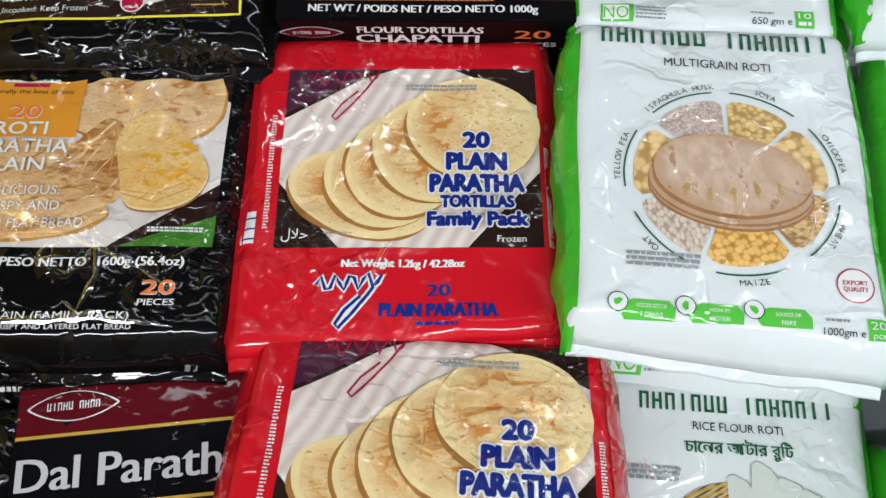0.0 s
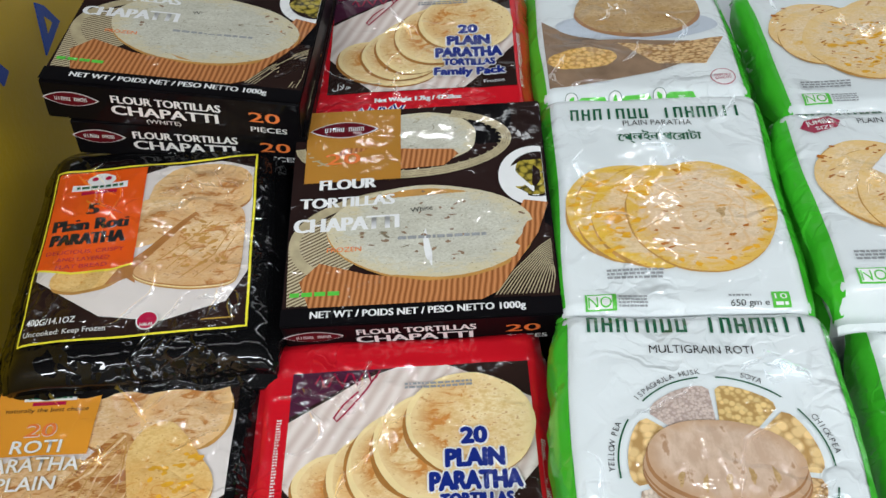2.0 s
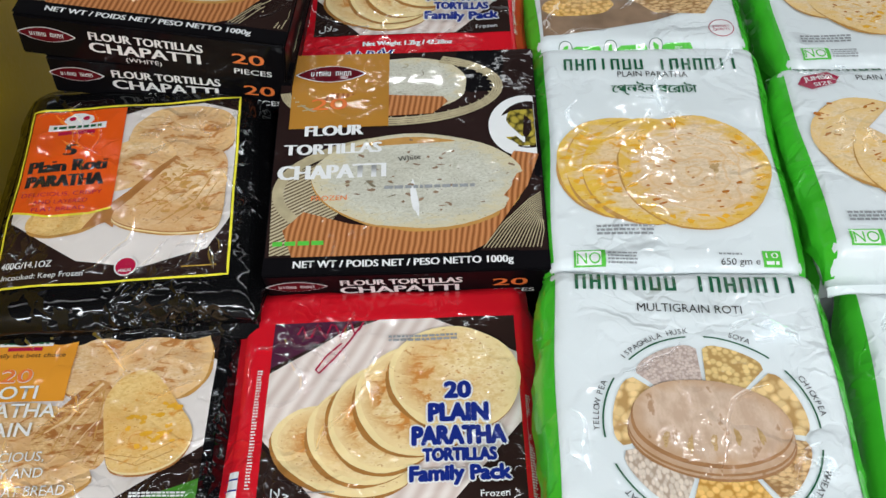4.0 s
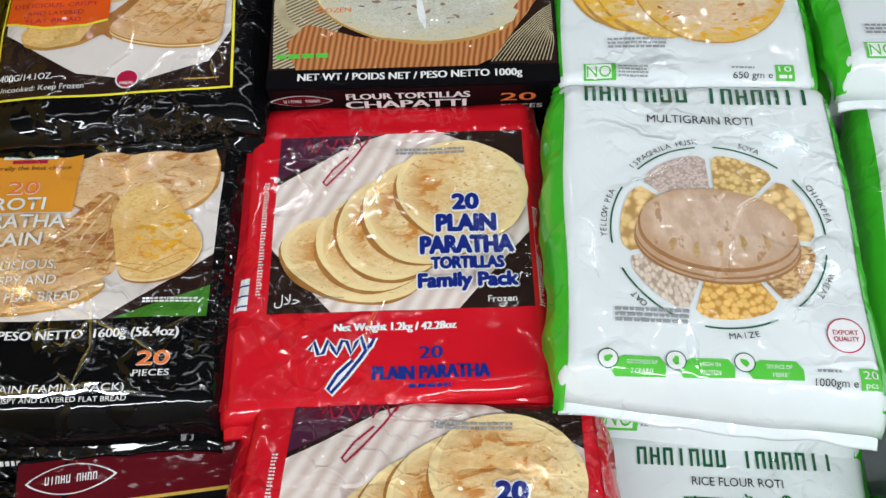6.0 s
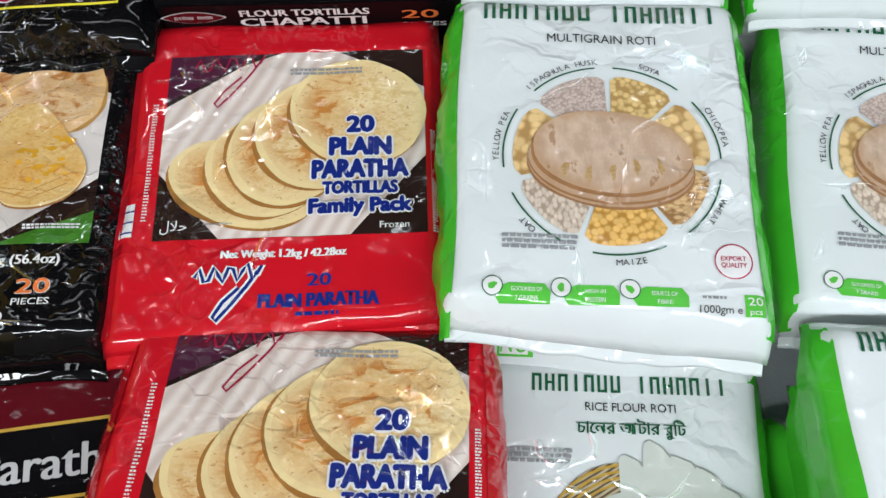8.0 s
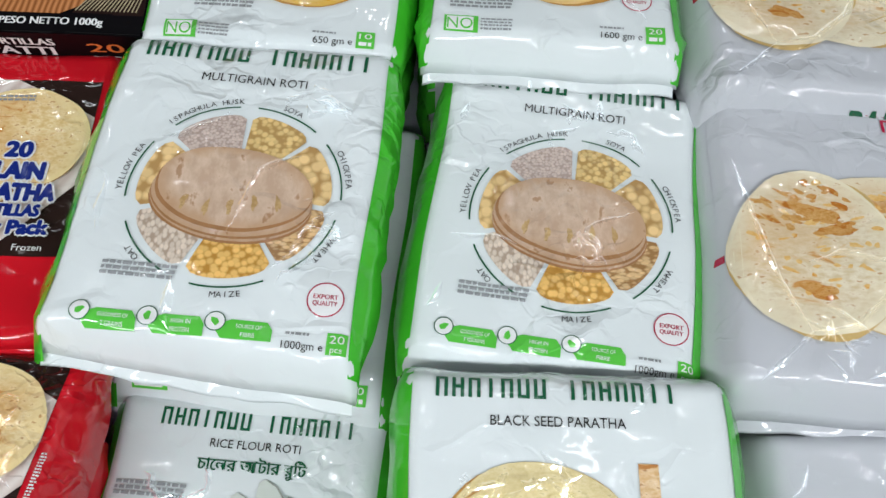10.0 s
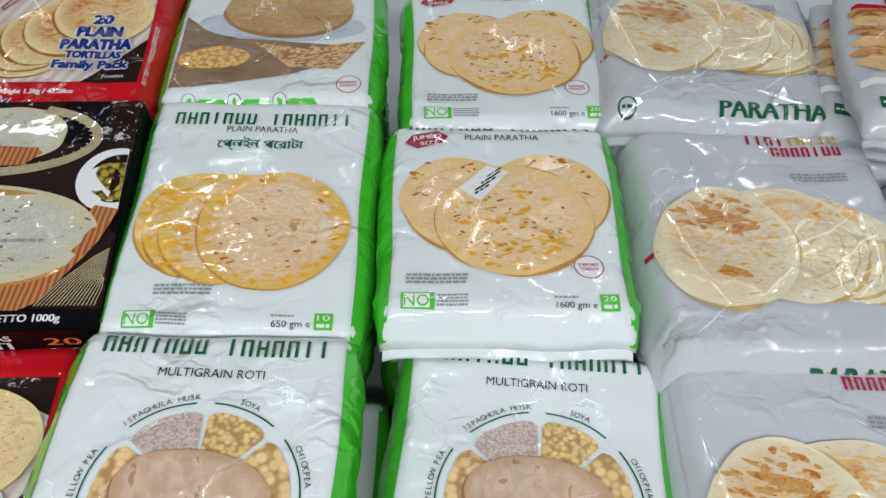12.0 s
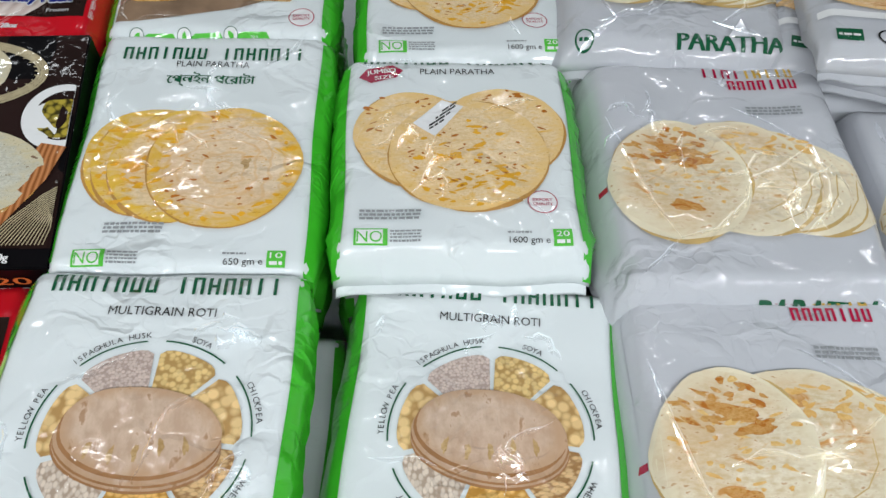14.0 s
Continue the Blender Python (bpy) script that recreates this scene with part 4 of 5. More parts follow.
def roti_five_print(p):
    u0, u1, v0, v1 = -0.107, 0.097, -0.105, 0.101
    W, H = u1 - u0, v1 - v0
    X = lambda f: u0 + f * W
    Y = lambda f: v1 - f * H
    p.rect("photo_panel", u0, v0, u1, v1, BROWN_DARK, 0, "dark printed photo panel")
    p.loop("yellow_border", [(u0, v0), (u1, v0), (u1, v1), (u0, v1)], 0.0022, YELLOW, 8, "thin yellow printed border")
    p.poly("plate", [(X(0.01), Y(0.46)), (X(0.34), Y(0.10)), (X(0.56), Y(0.01)), (X(0.82), Y(0.01)), (X(0.99), Y(0.08)), (X(0.99), Y(0.70)), (X(0.90), Y(0.86)), (X(0.62), Y(0.93)), (X(0.34), Y(0.88)), (X(0.02), Y(0.66))], PLATE_PLAIN, 1)
    F = lambda *q: [(X(a), Y(b)) for a, b in q]
    p.disc("flatbread_edge", X(0.74), Y(0.205), 0.26 * W, 0.175 * H, ROTI_FOLD, 2, 0, limit=u1 - 0.003)
    p.disc("flatbread", X(0.74), Y(0.195), 0.26 * W, 0.175 * H, BREAD_ROTI, 2.8, 0, label="printed pale roti", limit=u1 - 0.003)
    p.disc("flatbread", X(0.52), Y(0.36), 0.20 * W, 0.14 * H, BREAD_ROTI, 3.2, 20)
    p.disc("flatbread_edge", X(0.28), Y(0.66), 0.20 * W, 0.085 * H, BREAD_EDGE, 3, 10)
    p.disc("flatbread", X(0.28), Y(0.645), 0.20 * W, 0.085 * H, BREAD_GOLD, 3.8, 10)
    p.poly("fold_shade", F((0.34, 0.72), (0.40, 0.62), (0.52, 0.52), (0.66, 0.38), (0.72, 0.33), (0.74, 0.35), (0.60, 0.50), (0.47, 0.63), (0.48, 0.72), (0.44, 0.69)), ROTI_FOLD, 4.4)
    quarter = rounded(F((0.455, 0.66), (0.50, 0.60), (0.62, 0.48), (0.72, 0.36), (0.80, 0.30), (0.88, 0.29), (0.965, 0.34), (0.965, 0.55), (0.955, 0.70), (0.92, 0.765), (0.76, 0.765), (0.60, 0.735), (0.50, 0.70)))
    p.poly("folded_flatbread", [(x, y - 0.0045) for x, y in quarter], BREAD_EDGE, 5)
    p.poly("folded_flatbread", [(x, y - 0.0028) for x, y in quarter], BREAD_LIP, 5.6)
    p.poly("folded_flatbread", [(x, y - 0.0012) for x, y in quarter], ROTI_FOLD, 6.0)
    p.poly("folded_flatbread", quarter, BREAD_ROTI, 6.6, "printed folded roti")
    p.strands("dough_fold", F((0.56, 0.62), (0.70, 0.50), (0.82, 0.40)), F((0.74, 0.72), (0.86, 0.62), (0.93, 0.50)), 5, 0.0012, BREAD_EDGE, 7.0, 0.002)
    p.speckle("toasted_speckle", X(0.78), Y(0.55), 0.15 * W, 0.16 * H, 34, 0.0034, BREAD_EDGE, 7.1, 42)
    p.poly("orange_panel", [(X(0.012), Y(0.60)), (X(0.012), Y(0.012)), (X(0.455), Y(0.012)), (X(0.455), Y(0.605)), (X(0.36), Y(0.63)), (X(0.18), Y(0.635))], FLAME, 7.6, "flame-orange printed title panel")
    p.loop("yellow_border", [(X(0.012), Y(0.605)), (X(0.18), Y(0.642)), (X(0.36), Y(0.637)), (X(0.455), Y(0.61))], 0.0022, YELLOW, 8.2, closed=False)
    p.banner_logo(X(0.23), Y(0.115), 0.056, 8.4)
    p.text("5", X(0.22), Y(0.255), 0.0145, INK_BLACK, 9, 0.010, bold=0.10)
    p.text("Plain Roti", X(0.22), Y(0.345), 0.0140, INK_BLACK, 9, 0.072, bold=0.10)
    p.text("PARATHA", X(0.22), Y(0.43), 0.0150, INK_BLACK, 9, 0.070, bold=0.10)
    for body, b, wd in (("DELICIOUS, CRISPY", 0.51, 0.074), ("AND LAYERED", 0.555, 0.050), ("FLAT BREAD", 0.60, 0.048)):
        p.text(body, X(0.22), Y(b), 0.005, INK_RED, 9, wd)
    p.text("400G/14.1OZ", X(0.13), Y(0.885), 0.007, INK_WHITE, 7, 0.044, bold=0.02)
    p.text("Uncooked: Keep Frozen", X(0.20), Y(0.945), 0.0058, INK_WHITE, 7, 0.074)
    p.disc("badge", X(0.56), Y(0.925), 0.009, 0.009, INK_RED, 7.4, wob=0)
    p.ring("badge_rim", X(0.56), Y(0.925), 0.0095, 0.0095, 0.0012, INK_WHITE, 8)
    p.text("HALAL", X(0.56), Y(0.945), 0.0035, INK_WHITE, 8.2, 0.012, bold=0.02)
    p.bars(X(0.80), Y(0.95), X(0.95), 0.0012, INK_GOLD, 6, seed=4)


def dal_print(p):
    w, l = p.w, p.l
    t = l / 2
    p.rect("red_panel", -w / 2 + 0.002, t - 0.040, w / 2 - 0.002, t - 0.004, DEEP_RED, 0, "dark red printed band")
    p.rect("gold_line", -w / 2 + 0.002, t - 0.0425, w / 2 - 0.002, t - 0.040, INK_GOLD, 1)
    p.text("Dal Paratha", -0.026, t - 0.068, 0.025, SHADED_WHITE, 2, 0.162, bold=0.03)
    p.rect("gold_line", -w / 2 + 0.002, t - 0.0960, w / 2 - 0.002, t - 0.0935, INK_GOLD, 1)
    p.rect("photo_panel", -w / 2 + 0.002, -t + 0.03, w / 2 - 0.002, t - 0.0965, CARTON_BROWN, 0)
    # The darker bread colour here also carries the carton's shade.
    p.disc("flatbread", -0.01, t - 0.150, 0.085, 0.045, BREAD_ROTI_DARK, 1)
    p.leaf_logo(-0.070, t - 0.020, 0.068, 0.023, 2)


def natural_head(p, sub, native=None, top=0.118, k=1.0, u=0.002, lead=0.0165, native_lead=0.038):
    """The shared heading of the white and green bags: brand strokes and the name of the bread."""
    p.mark(u - 0.090 * k, top, u + 0.092 * k, 0.0165 * k, 15, DARK_GREEN, 3, skip=(7,), seed=11, stroke=0.30)
    p.text(sub, u, top - lead, 0.0082 * k, INK_BLACK, 3, 0.0055 * k * len(sub))
    if native:
        p.text(native, u, top - native_lead, 0.0115 * k, DARK_GREEN, 3, 0.0066 * k * len(native), bold=0.03)


def no_strip(p, v, weight, pieces, native=False):
    p.rect("green_tag", -0.090, v - 0.0075, -0.062, v + 0.0085, LEAF_GREEN, 2)
    p.rect("green_tag", -0.088, v - 0.0062, -0.066, v + 0.0072, INK_WHITE, 3)
    p.text("NO", -0.077, v + 0.0005, 0.0115, LEAF_GREEN, 4, 0.021)
    p.bars(-0.060, v + 0.0048, -0.034, 0.0017, INK_GREY, 3, rows=4, gap=1.9, seed=5)
    p.rect("green_tag", 0.076, v - 0.0075, 0.092, v + 0.0085, LEAF_GREEN, 2)
    p.text(pieces, 0.084, v + 0.0038, 0.006, INK_WHITE, 3, 0.011)
    p.bars(0.0785, v - 0.0055, 0.0895, 0.003, INK_WHITE, 3, seed=6)
    p.bars(0.038, v + 0.004, 0.058, 0.002, INK_GREY, 3, seed=7)
    p.text(weight, 0.056, v - 0.0025, 0.0058, INK_BLACK, 3, 0.034)


def date_stamp(p, u, v, seed=9):
    p.bars(u, v, u + 0.052, 0.0026, INK_GREY, 6, rows=3, gap=1.6, seed=seed)


def quality_seal(p, u, v):
    p.disc("seal", u, v, 0.0125, 0.0125, INK_WHITE, 2, wob=0)
    p.ring("seal_rim", u, v, 0.0125, 0.0125, 0.0009, INK_RED, 3)
    p.text("EXPORT", u, v + 0.0022, 0.0036, INK_RED, 4, 0.017, bold=0.02)
    p.text("QUALITY", u, v - 0.0026, 0.0036, INK_RED, 4, 0.017, bold=0.02)


def green_tabs(p, v, words):
    for k, (a, b) in enumerate(words):
        u = -0.069 + k * 0.046
        p.poly("green_tab", [(u - 0.008, v - 0.002), (u - 0.004, v - 0.007), (u + 0.030, v - 0.007), (u + 0.030, v + 0.001), (u + 0.026, v + 0.0065), (u + 0.002, v + 0.0065), (u - 0.003, v + 0.004)], LEAF_GREEN, 2)
        p.disc("tab_disc", u - 0.009, v + 0.004, 0.0065, 0.0065, INK_WHITE, 3, wob=0)
        p.ring("tab_ring", u - 0.009, v + 0.004, 0.0068, 0.0068, 0.0007, DARK_GREEN, 4)
        p.disc("tab_leaf", u - 0.009, v + 0.004, 0.0034, 0.0022, LEAF_GREEN, 4, 35 + 50 * k, 0.1)
        p.text(a, u + 0.014, v + 0.0022, 0.0031, INK_WHITE, 3, 0.0019 * len(a))
        p.text(b, u + 0.014, v - 0.0036, 0.0031, INK_WHITE, 3, 0.0019 * len(b))


def multigrain_print(p):
    natural_head(p, "MULTIGRAIN ROTI")
    cu, cv, R = 0.006, -0.003, 0.071
    kinds = [(47, 89.5, SOYA, "SOYA"), (-5, 44.5, PEA, "CHICKPEA"), (-54, -7.5, WHEAT, "WHEAT"), (-109, -56.5, MAIZE, "MAIZE"), (-162, -111.5, OAT, "OAT"), (143, 195.5, PEA, "YELLOW PEA"), (92, 140.5, HUSK, "ISPAGHULA HUSK")]
    for a0, a1, m, word in kinds:
        inner, pts = 0.026, []
        for i in range(13):
            a = radians(a0 + 0.7 + (a1 - a0 - 1.4) * i / 12)
            k = 1 - 0.06 * abs(i / 6 - 1) ** 8
            pts.append((cu + R * k * math.cos(a), cv + R * k * math.sin(a)))
        for i in range(6, -1, -1):
            a = radians(a0 + 0.7 + (a1 - a0 - 1.4) * i / 6)
            pts.append((cu + inner * math.cos(a), cv + inner * math.sin(a)))
        p.poly("grain_picture", pts, m, 2, "printed wedge of grains or seeds")
        mid = (a0 + a1) / 2
        p.arc("green_arc", cu, cv, R + 0.007, mid - 19, mid + 19, 0.0013, DARK_GREEN, 3)
        n = len(word)
        down = word == "MAIZE"
        for i, ch in enumerate(word):
            if ch == " ":
                continue
            step = 3.0
            a = mid + (i - (n - 1) / 2) * (step if down else -step)
            r = R + 0.0125
            p.text(ch, cu + r * math.cos(radians(a)), cv + r * math.sin(radians(a)), 0.0048, INK_BLACK, 3, rot=a + 90 if down else a - 90)
    p.disc("flatbread_edge", cu - 0.001, cv - 0.0085, 0.0600, 0.0345, BREAD_PUFF_RIM, 4, -5, 0.004)
    p.disc("flatbread_edge", cu - 0.001, cv - 0.0065, 0.0598, 0.0345, BREAD_PUFF, 5, -5, 0.004)
    p.disc("flatbread_edge", cu - 0.001, cv - 0.0048, 0.0596, 0.0345, BREAD_PUFF_RIM, 6, -5, 0.004)
    p.disc("flatbread_edge", cu - 0.001, cv - 0.0030, 0.0592, 0.0345, BREAD_PUFF, 7, -5, 0.004)
    p.disc("flatbread_edge", cu - 0.001, cv + 0.0010, 0.0580, 0.0345, BREAD_PUFF_RIM, 8, -5, 0.008)
    p.disc("flatbread", cu, cv + 0.0035, 0.0572, 0.0340, BREAD_PUFF, 9, -5, 0.008, label="printed puffed brown roti")
    for k in range(5):
        p.disc("toasted_mark", cu - 0.034 + k * 0.017, cv - 0.012 - 0.004 * math.sin(k * 1.3), 0.0022, 0.0065, BREAD_WHEAT, 10, 5 * k - 10, 0.2, sides=16)
    date_stamp(p, -0.072, -0.070)
    quality_seal(p, 0.085, -0.083)
    green_tabs(p, -0.110, (("GOODNESS OF", "7 GRAINS"), ("HIGH IN", "PROTEIN"), ("SOURCE OF", "FIBRE")))
    p.rect("green_tag", 0.090, -0.122, 0.104, -0.107, LEAF_GREEN, 2)
    p.text("20", 0.097, -0.1115, 0.006, INK_WHITE, 3, 0.010)
    p.text("pcs", 0.097, -0.1185, 0.004, INK_WHITE, 3, 0.008)
    p.bars(0.062, -0.1105, 0.078, 0.002, INK_GREY, 3, seed=7)
    p.text("1000gm e", 0.074, -0.1175, 0.0052, INK_BLACK, 3, 0.028)


def plain_paratha_print(p):
    natural_head(p, "PLAIN PARATHA", "\u09C7\u09AA\u09CD\u09B2\u0987\u09A8 \u09AA\u09C7\u09B0\u09BE\u099F\u09BE", top=0.118, lead=0.006, native_lead=0.026)
    for k, (u, v, ru, rv) in enumerate(((-0.046, -0.008, 0.055, 0.060), (-0.036, -0.011, 0.056, 0.063), (-0.014, -0.015, 0.062, 0.066), (0.028, -0.016, 0.071, 0.069))):
        m = BREAD_LAYER if k == 3 else BREAD_LAYER_GOLD
        # Brown disc set lower draws the shade at each bread's edge.
        p.disc("flatbread_edge_shade", u - 0.0012, v - 0.0016, ru, rv, BREAD_EDGE, 2 + 1.6 * k, -6, 0.012)
        p.disc("flatbread", u, v, ru, rv, m, 2.8 + 1.6 * k, -6, 0.015, label="printed layered paratha")
    p.speckle("toasted_speckle", 0.028, -0.016, 0.066, 0.064, 22, 0.0026, SPOT_BROWN, 8.6, 5)
    p.speckle("golden_speckle", 0.028, -0.016, 0.068, 0.066, 26, 0.0046, SPOT_GOLD, 8.2, 6, 0.80)
    p.speckle("golden_speckle", -0.066, -0.014, 0.030, 0.050, 22, 0.0040, SPOT_GOLD, 6.4, 7)
    p.disc("toasted_mark", 0.048, -0.014, 0.004, 0.006, BREAD_WHEAT, 9, 0, 0.3, sides=14)
    date_stamp(p, -0.068, -0.084)
    no_strip(p, -0.117, "650 gm e", "10")


def jumbo_print(p):
    natural_head(p, "PLAIN PARATHA", top=0.126, lead=0.010)
    p.poly("jumbo_badge", [(-0.092, 0.106), (-0.085, 0.118), (-0.060, 0.124), (-0.050, 0.117), (-0.056, 0.106), (-0.080, 0.098)], INK_CRIMSON, 3, "dark red printed size badge")
    p.text("JUMBO", -0.071, 0.115, 0.0065, INK_WHITE, 4, 0.028, rot=8, bold=0.03)
    p.text("SIZE", -0.068, 0.106, 0.0055, INK_WHITE, 4, 0.018, rot=8, bold=0.03)
    for k, (u, v, ru, rv) in enumerate(((0.040, 0.036, 0.058, 0.056), (-0.040, 0.034, 0.056, 0.052), (-0.028, 0.020, 0.062, 0.054), (0.008, 0.008, 0.072, 0.068))):
        p.disc("flatbread_rim", u + 0.0008, v - 0.0014, ru, rv, BREAD_EDGE, 2 + 1.6 * k, 0, 0.012)
        p.disc("flatbread", u, v, ru - 0.0008, rv - 0.0008, BREAD_SPOT, 2.8 + 1.6 * k, 0, 0.012, label="printed spotted golden paratha")
    p.speckle("golden_speckle", 0.002, -0.004, 0.060, 0.056, 56, 0.0036, SPOT_GOLD, 8.6, 8)
    p.speckle("toasted_speckle", 0.002, 0.000, 0.060, 0.056, 44, 0.0021, SPOT_BROWN, 9.2, 9)
    p.speckle("toasted_speckle", -0.050, 0.050, 0.040, 0.036, 26, 0.0026, SPOT_BROWN, 6.9, 10, 0.6)
    p.speckle("toasted_speckle", 0.050, 0.056, 0.038, 0.036, 26, 0.0026, SPOT_BROWN, 3.4, 11, 0.6)
    date_stamp(p, -0.086, -0.060)
    quality_seal(p, 0.070, -0.048)
    no_strip(p, -0.086, "1600 gm e", "20")


def price_sticker(p):
    p.poly("price_sticker", [(-0.041, 0.044), (-0.021, 0.028), (0.006, 0.065), (-0.014, 0.074)], INK_WHITE, 14, "white printed price sticker")
    for k in range(3):
        p.bars(-0.026 + 0.006 * k, 0.040 + 0.009 * k, -0.012 + 0.006 * k, 0.0025, INK_BLACK, 15, rows=2, seed=k, rot=40, name="sticker_print")


def wheat_print(p):
    natural_head(p, "WHEAT ROTI", top=0.110)
    p.disc("plate", 0.006, 0.014, 0.091, 0.028, PLATE_BLUE, 2, -3, 0.0, label="pale blue printed plate")
    p.disc("flatbread_edge", 0.011, 0.038, 0.072, 0.048, BREAD_PUFF_RIM, 3, 0, 0.01)
    p.disc("flatbread", 0.011, 0.048, 0.071, 0.052, BREAD_WHEAT, 4, 0, 0.015, label="printed puffed wheat roti")
    p.poly("table_picture", [(-0.100, 0.030), (-0.080, 0.010), (-0.04, -0.010), (0.06, -0.020), (0.070, -0.050), (0.02, -0.070), (-0.04, -0.086), (-0.100, -0.094)], TABLE, 1.5)
    p.disc("flour_bowl", -0.061, -0.044, 0.038, 0.020, MAIZE, 3, 4, 0.04)
    p.poly("wheat_sheaf", [(-0.02, -0.020), (0.03, -0.026), (0.098, -0.016), (0.07, -0.064), (0.02, -0.058)], WHEAT, 3)
    quality_seal(p, 0.083, -0.088)
    green_tabs(p, -0.112, (("HIGH IN", "DIETARY FIBRE"), ("SOURCE OF", "IRON"), ("ZERO", "TRANS FAT")))


def rice_print(p):
    natural_head(p, "RICE FLOUR ROTI", "\u099A\u09BE\u09C7\u09B2\u09B0 \u0986\u099F\u09BE\u09B0 \u09B0\u09C1\u09BF\u099F", top=0.105, k=0.83, u=-0.003, lead=0.011, native_lead=0.027)
    date_stamp(p, -0.100, 0.058)
    p.disc("basket", -0.004, -0.010, 0.068, 0.062, WICKER, 2, 0, 0.01)
    for k in range(4):
        p.arc("basket_rim", -0.004, -0.010, 0.066 - 0.005 * k, 75, 190, 0.0018, INK_GOLD, 2.8 + 0.2 * (k % 2), 0.92)
    p.disc("plate", 0.000, -0.014, 0.050, 0.046, RICE_SHEET, 3.4, 0, 0.01)
    for k, (a, b, top) in enumerate(((-0.014, 0.006, 0.055), (0.005, 0.024, 0.066), (0.022, 0.045, 0.055), (0.040, 0.060, 0.047), (0.056, 0.077, 0.033))):
        sheet = [(-0.012 + 0.006 * k, -0.06), (a, top), (a + 0.004, top + 0.003), (b - 0.006, top - 0.002), (b, top - 0.010), (0.006 + 0.010 * k, -0.06)]
        # Grey shifted copy: shade drawn along the side of each sheet.
        p.poly("folded_roti", [(x + 0.0016, y) for x, y in sheet], RICE_SHADE, 4 + 1.4 * k)
        p.poly("folded_roti", sheet, RICE_SHEET, 4.7 + 1.4 * k, "printed white folded rice roti")


def black_seed_print(p):
    natural_head(p, "BLACK SEED PARATHA", top=0.099, k=0.89, u=-0.008, lead=0.015)
    for k, (u, v, ru, rv) in enumerate(((-0.022, 0.002, 0.064, 0.056), (-0.020, -0.016, 0.072, 0.066))):
        p.disc("flatbread_rim", u, v - 0.001, ru, rv, BREAD_EDGE, 2 + 2 * k, 0, 0.012)
        p.disc("flatbread", u, v, ru - 0.001, rv - 0.001, BREAD_SEED, 3 + 2 * k, 0, 0.012, label="printed pale seeded paratha")
    p.rect("seed_scoop", 0.042, 0.030, 0.055, 0.058, BREAD_ROTI, 2)
    p.bars(0.042, 0.02, 0.054, 0.004, INK_BLACK, 3, rows=6, gap=1.5, seed=3)


def milky_print(p, word=-0.099, rise=0.0):
    p.mark(-0.008, 0.121, 0.034, 0.0125, 4, INK_CRIMSON, 3, seed=3, stroke=0.34)
    p.mark(0.034, 0.121, 0.084, 0.0125, 5, INK_GOLD, 3, seed=4, stroke=0.34)
    p.mark(0.016, 0.105, 0.084, 0.0130, 7, INK_RED, 3, seed=5, stroke=0.34)
    for k, (u, v, ru, rv, rot) in enumerate(((0.066, -0.022, 0.056, 0.050, -22), (0.046, -0.016, 0.066, 0.056, -24), (0.026, -0.010, 0.070, 0.062, -24), (0.004, -0.008, 0.068, 0.068, -20), (-0.052, -0.012, 0.062, 0.070, -14))):
        # Darker disc peeking out below: edge shade drawn in the print.
        p.disc("flatbread_edge_shade", u + 0.0006, v + rise - 0.0020, ru, rv, BREAD_PAN_FRIED_EDGE, 2 + 2.4 * k, rot, 0.02, limit=0.116)
        p.disc("flatbread_lip", u, v + rise, ru, rv, BREAD_PAN_FRIED_LIP, 2.8 + 2.4 * k, rot, 0.02, limit=0.116)
        p.disc("flatbread", u - 0.001, v + rise + 0.0012, ru * 0.96, rv * 0.96, BREAD_PAN_FRIED, 3.6 + 2.4 * k, rot, 0.03, label="printed pan-fried paratha", limit=0.116)
        if 0 < k < 4:
            p.strands("dough_fold", [(u + ru * 0.9 * math.cos(radians(a)), v + rise + rv * 0.85 * math.sin(radians(a))) for a in (-70, -45, -20, 5)], [(u + ru * 0.7 * math.cos(radians(a)), v + rise + rv * 0.6 * math.sin(radians(a))) for a in (-75, -45, -15, 15)], 2, 0.0012, BREAD_PAN_FRIED_EDGE, 4.1 + 2.4 * k)
    for u, v, ru, rv, rot in ((-0.050, 0.022, 0.024, 0.006, -16), (-0.034, 0.008, 0.016, 0.005, 12), (-0.052, -0.044, 0.014, 0.006, -14)):
        p.disc("scorched_patch", u, v + rise, ru, rv, BREAD_SCORCH, 14.6, rot, 0.16, sides=28)
    p.speckle("scorched_speckle", -0.058, 0.026 + rise, 0.044, 0.026, 30, 0.0046, BREAD_SCORCH, 14.8, 21)
    p.speckle("golden_speckle", -0.050, 0.000 + rise, 0.050, 0.054, 40, 0.0036, BREAD_GOLD, 14.4, 24)
    p.speckle("golden_speckle", 0.034, 0.030 + rise, 0.046, 0.018, 26, 0.0046, BREAD_GOLD, 12.2, 22)
    p.speckle("golden_speckle", 0.090, -0.020 + rise, 0.022, 0.024, 14, 0.0040, BREAD_GOLD, 5.2, 23)
    if word:
        p.text("PARATHA", 0.050, word, 0.0175, DARK_GREEN, 3, 0.104, bold=0.055)
        p.ring("seal_rim", -0.094, word - 0.005, 0.0085, 0.0085, 0.0018, DARK_GREEN, 3)
        p.bars(-0.099, word - 0.007, -0.089, 0.003, DARK_GREEN, 3)
    date_stamp(p, 0.026, 0.078, 12)
    p.bars(-p.w / 2 + 0.004, -0.02, -p.w / 2 + 0.012, 0.006, INK_RED, 3, seed=14)


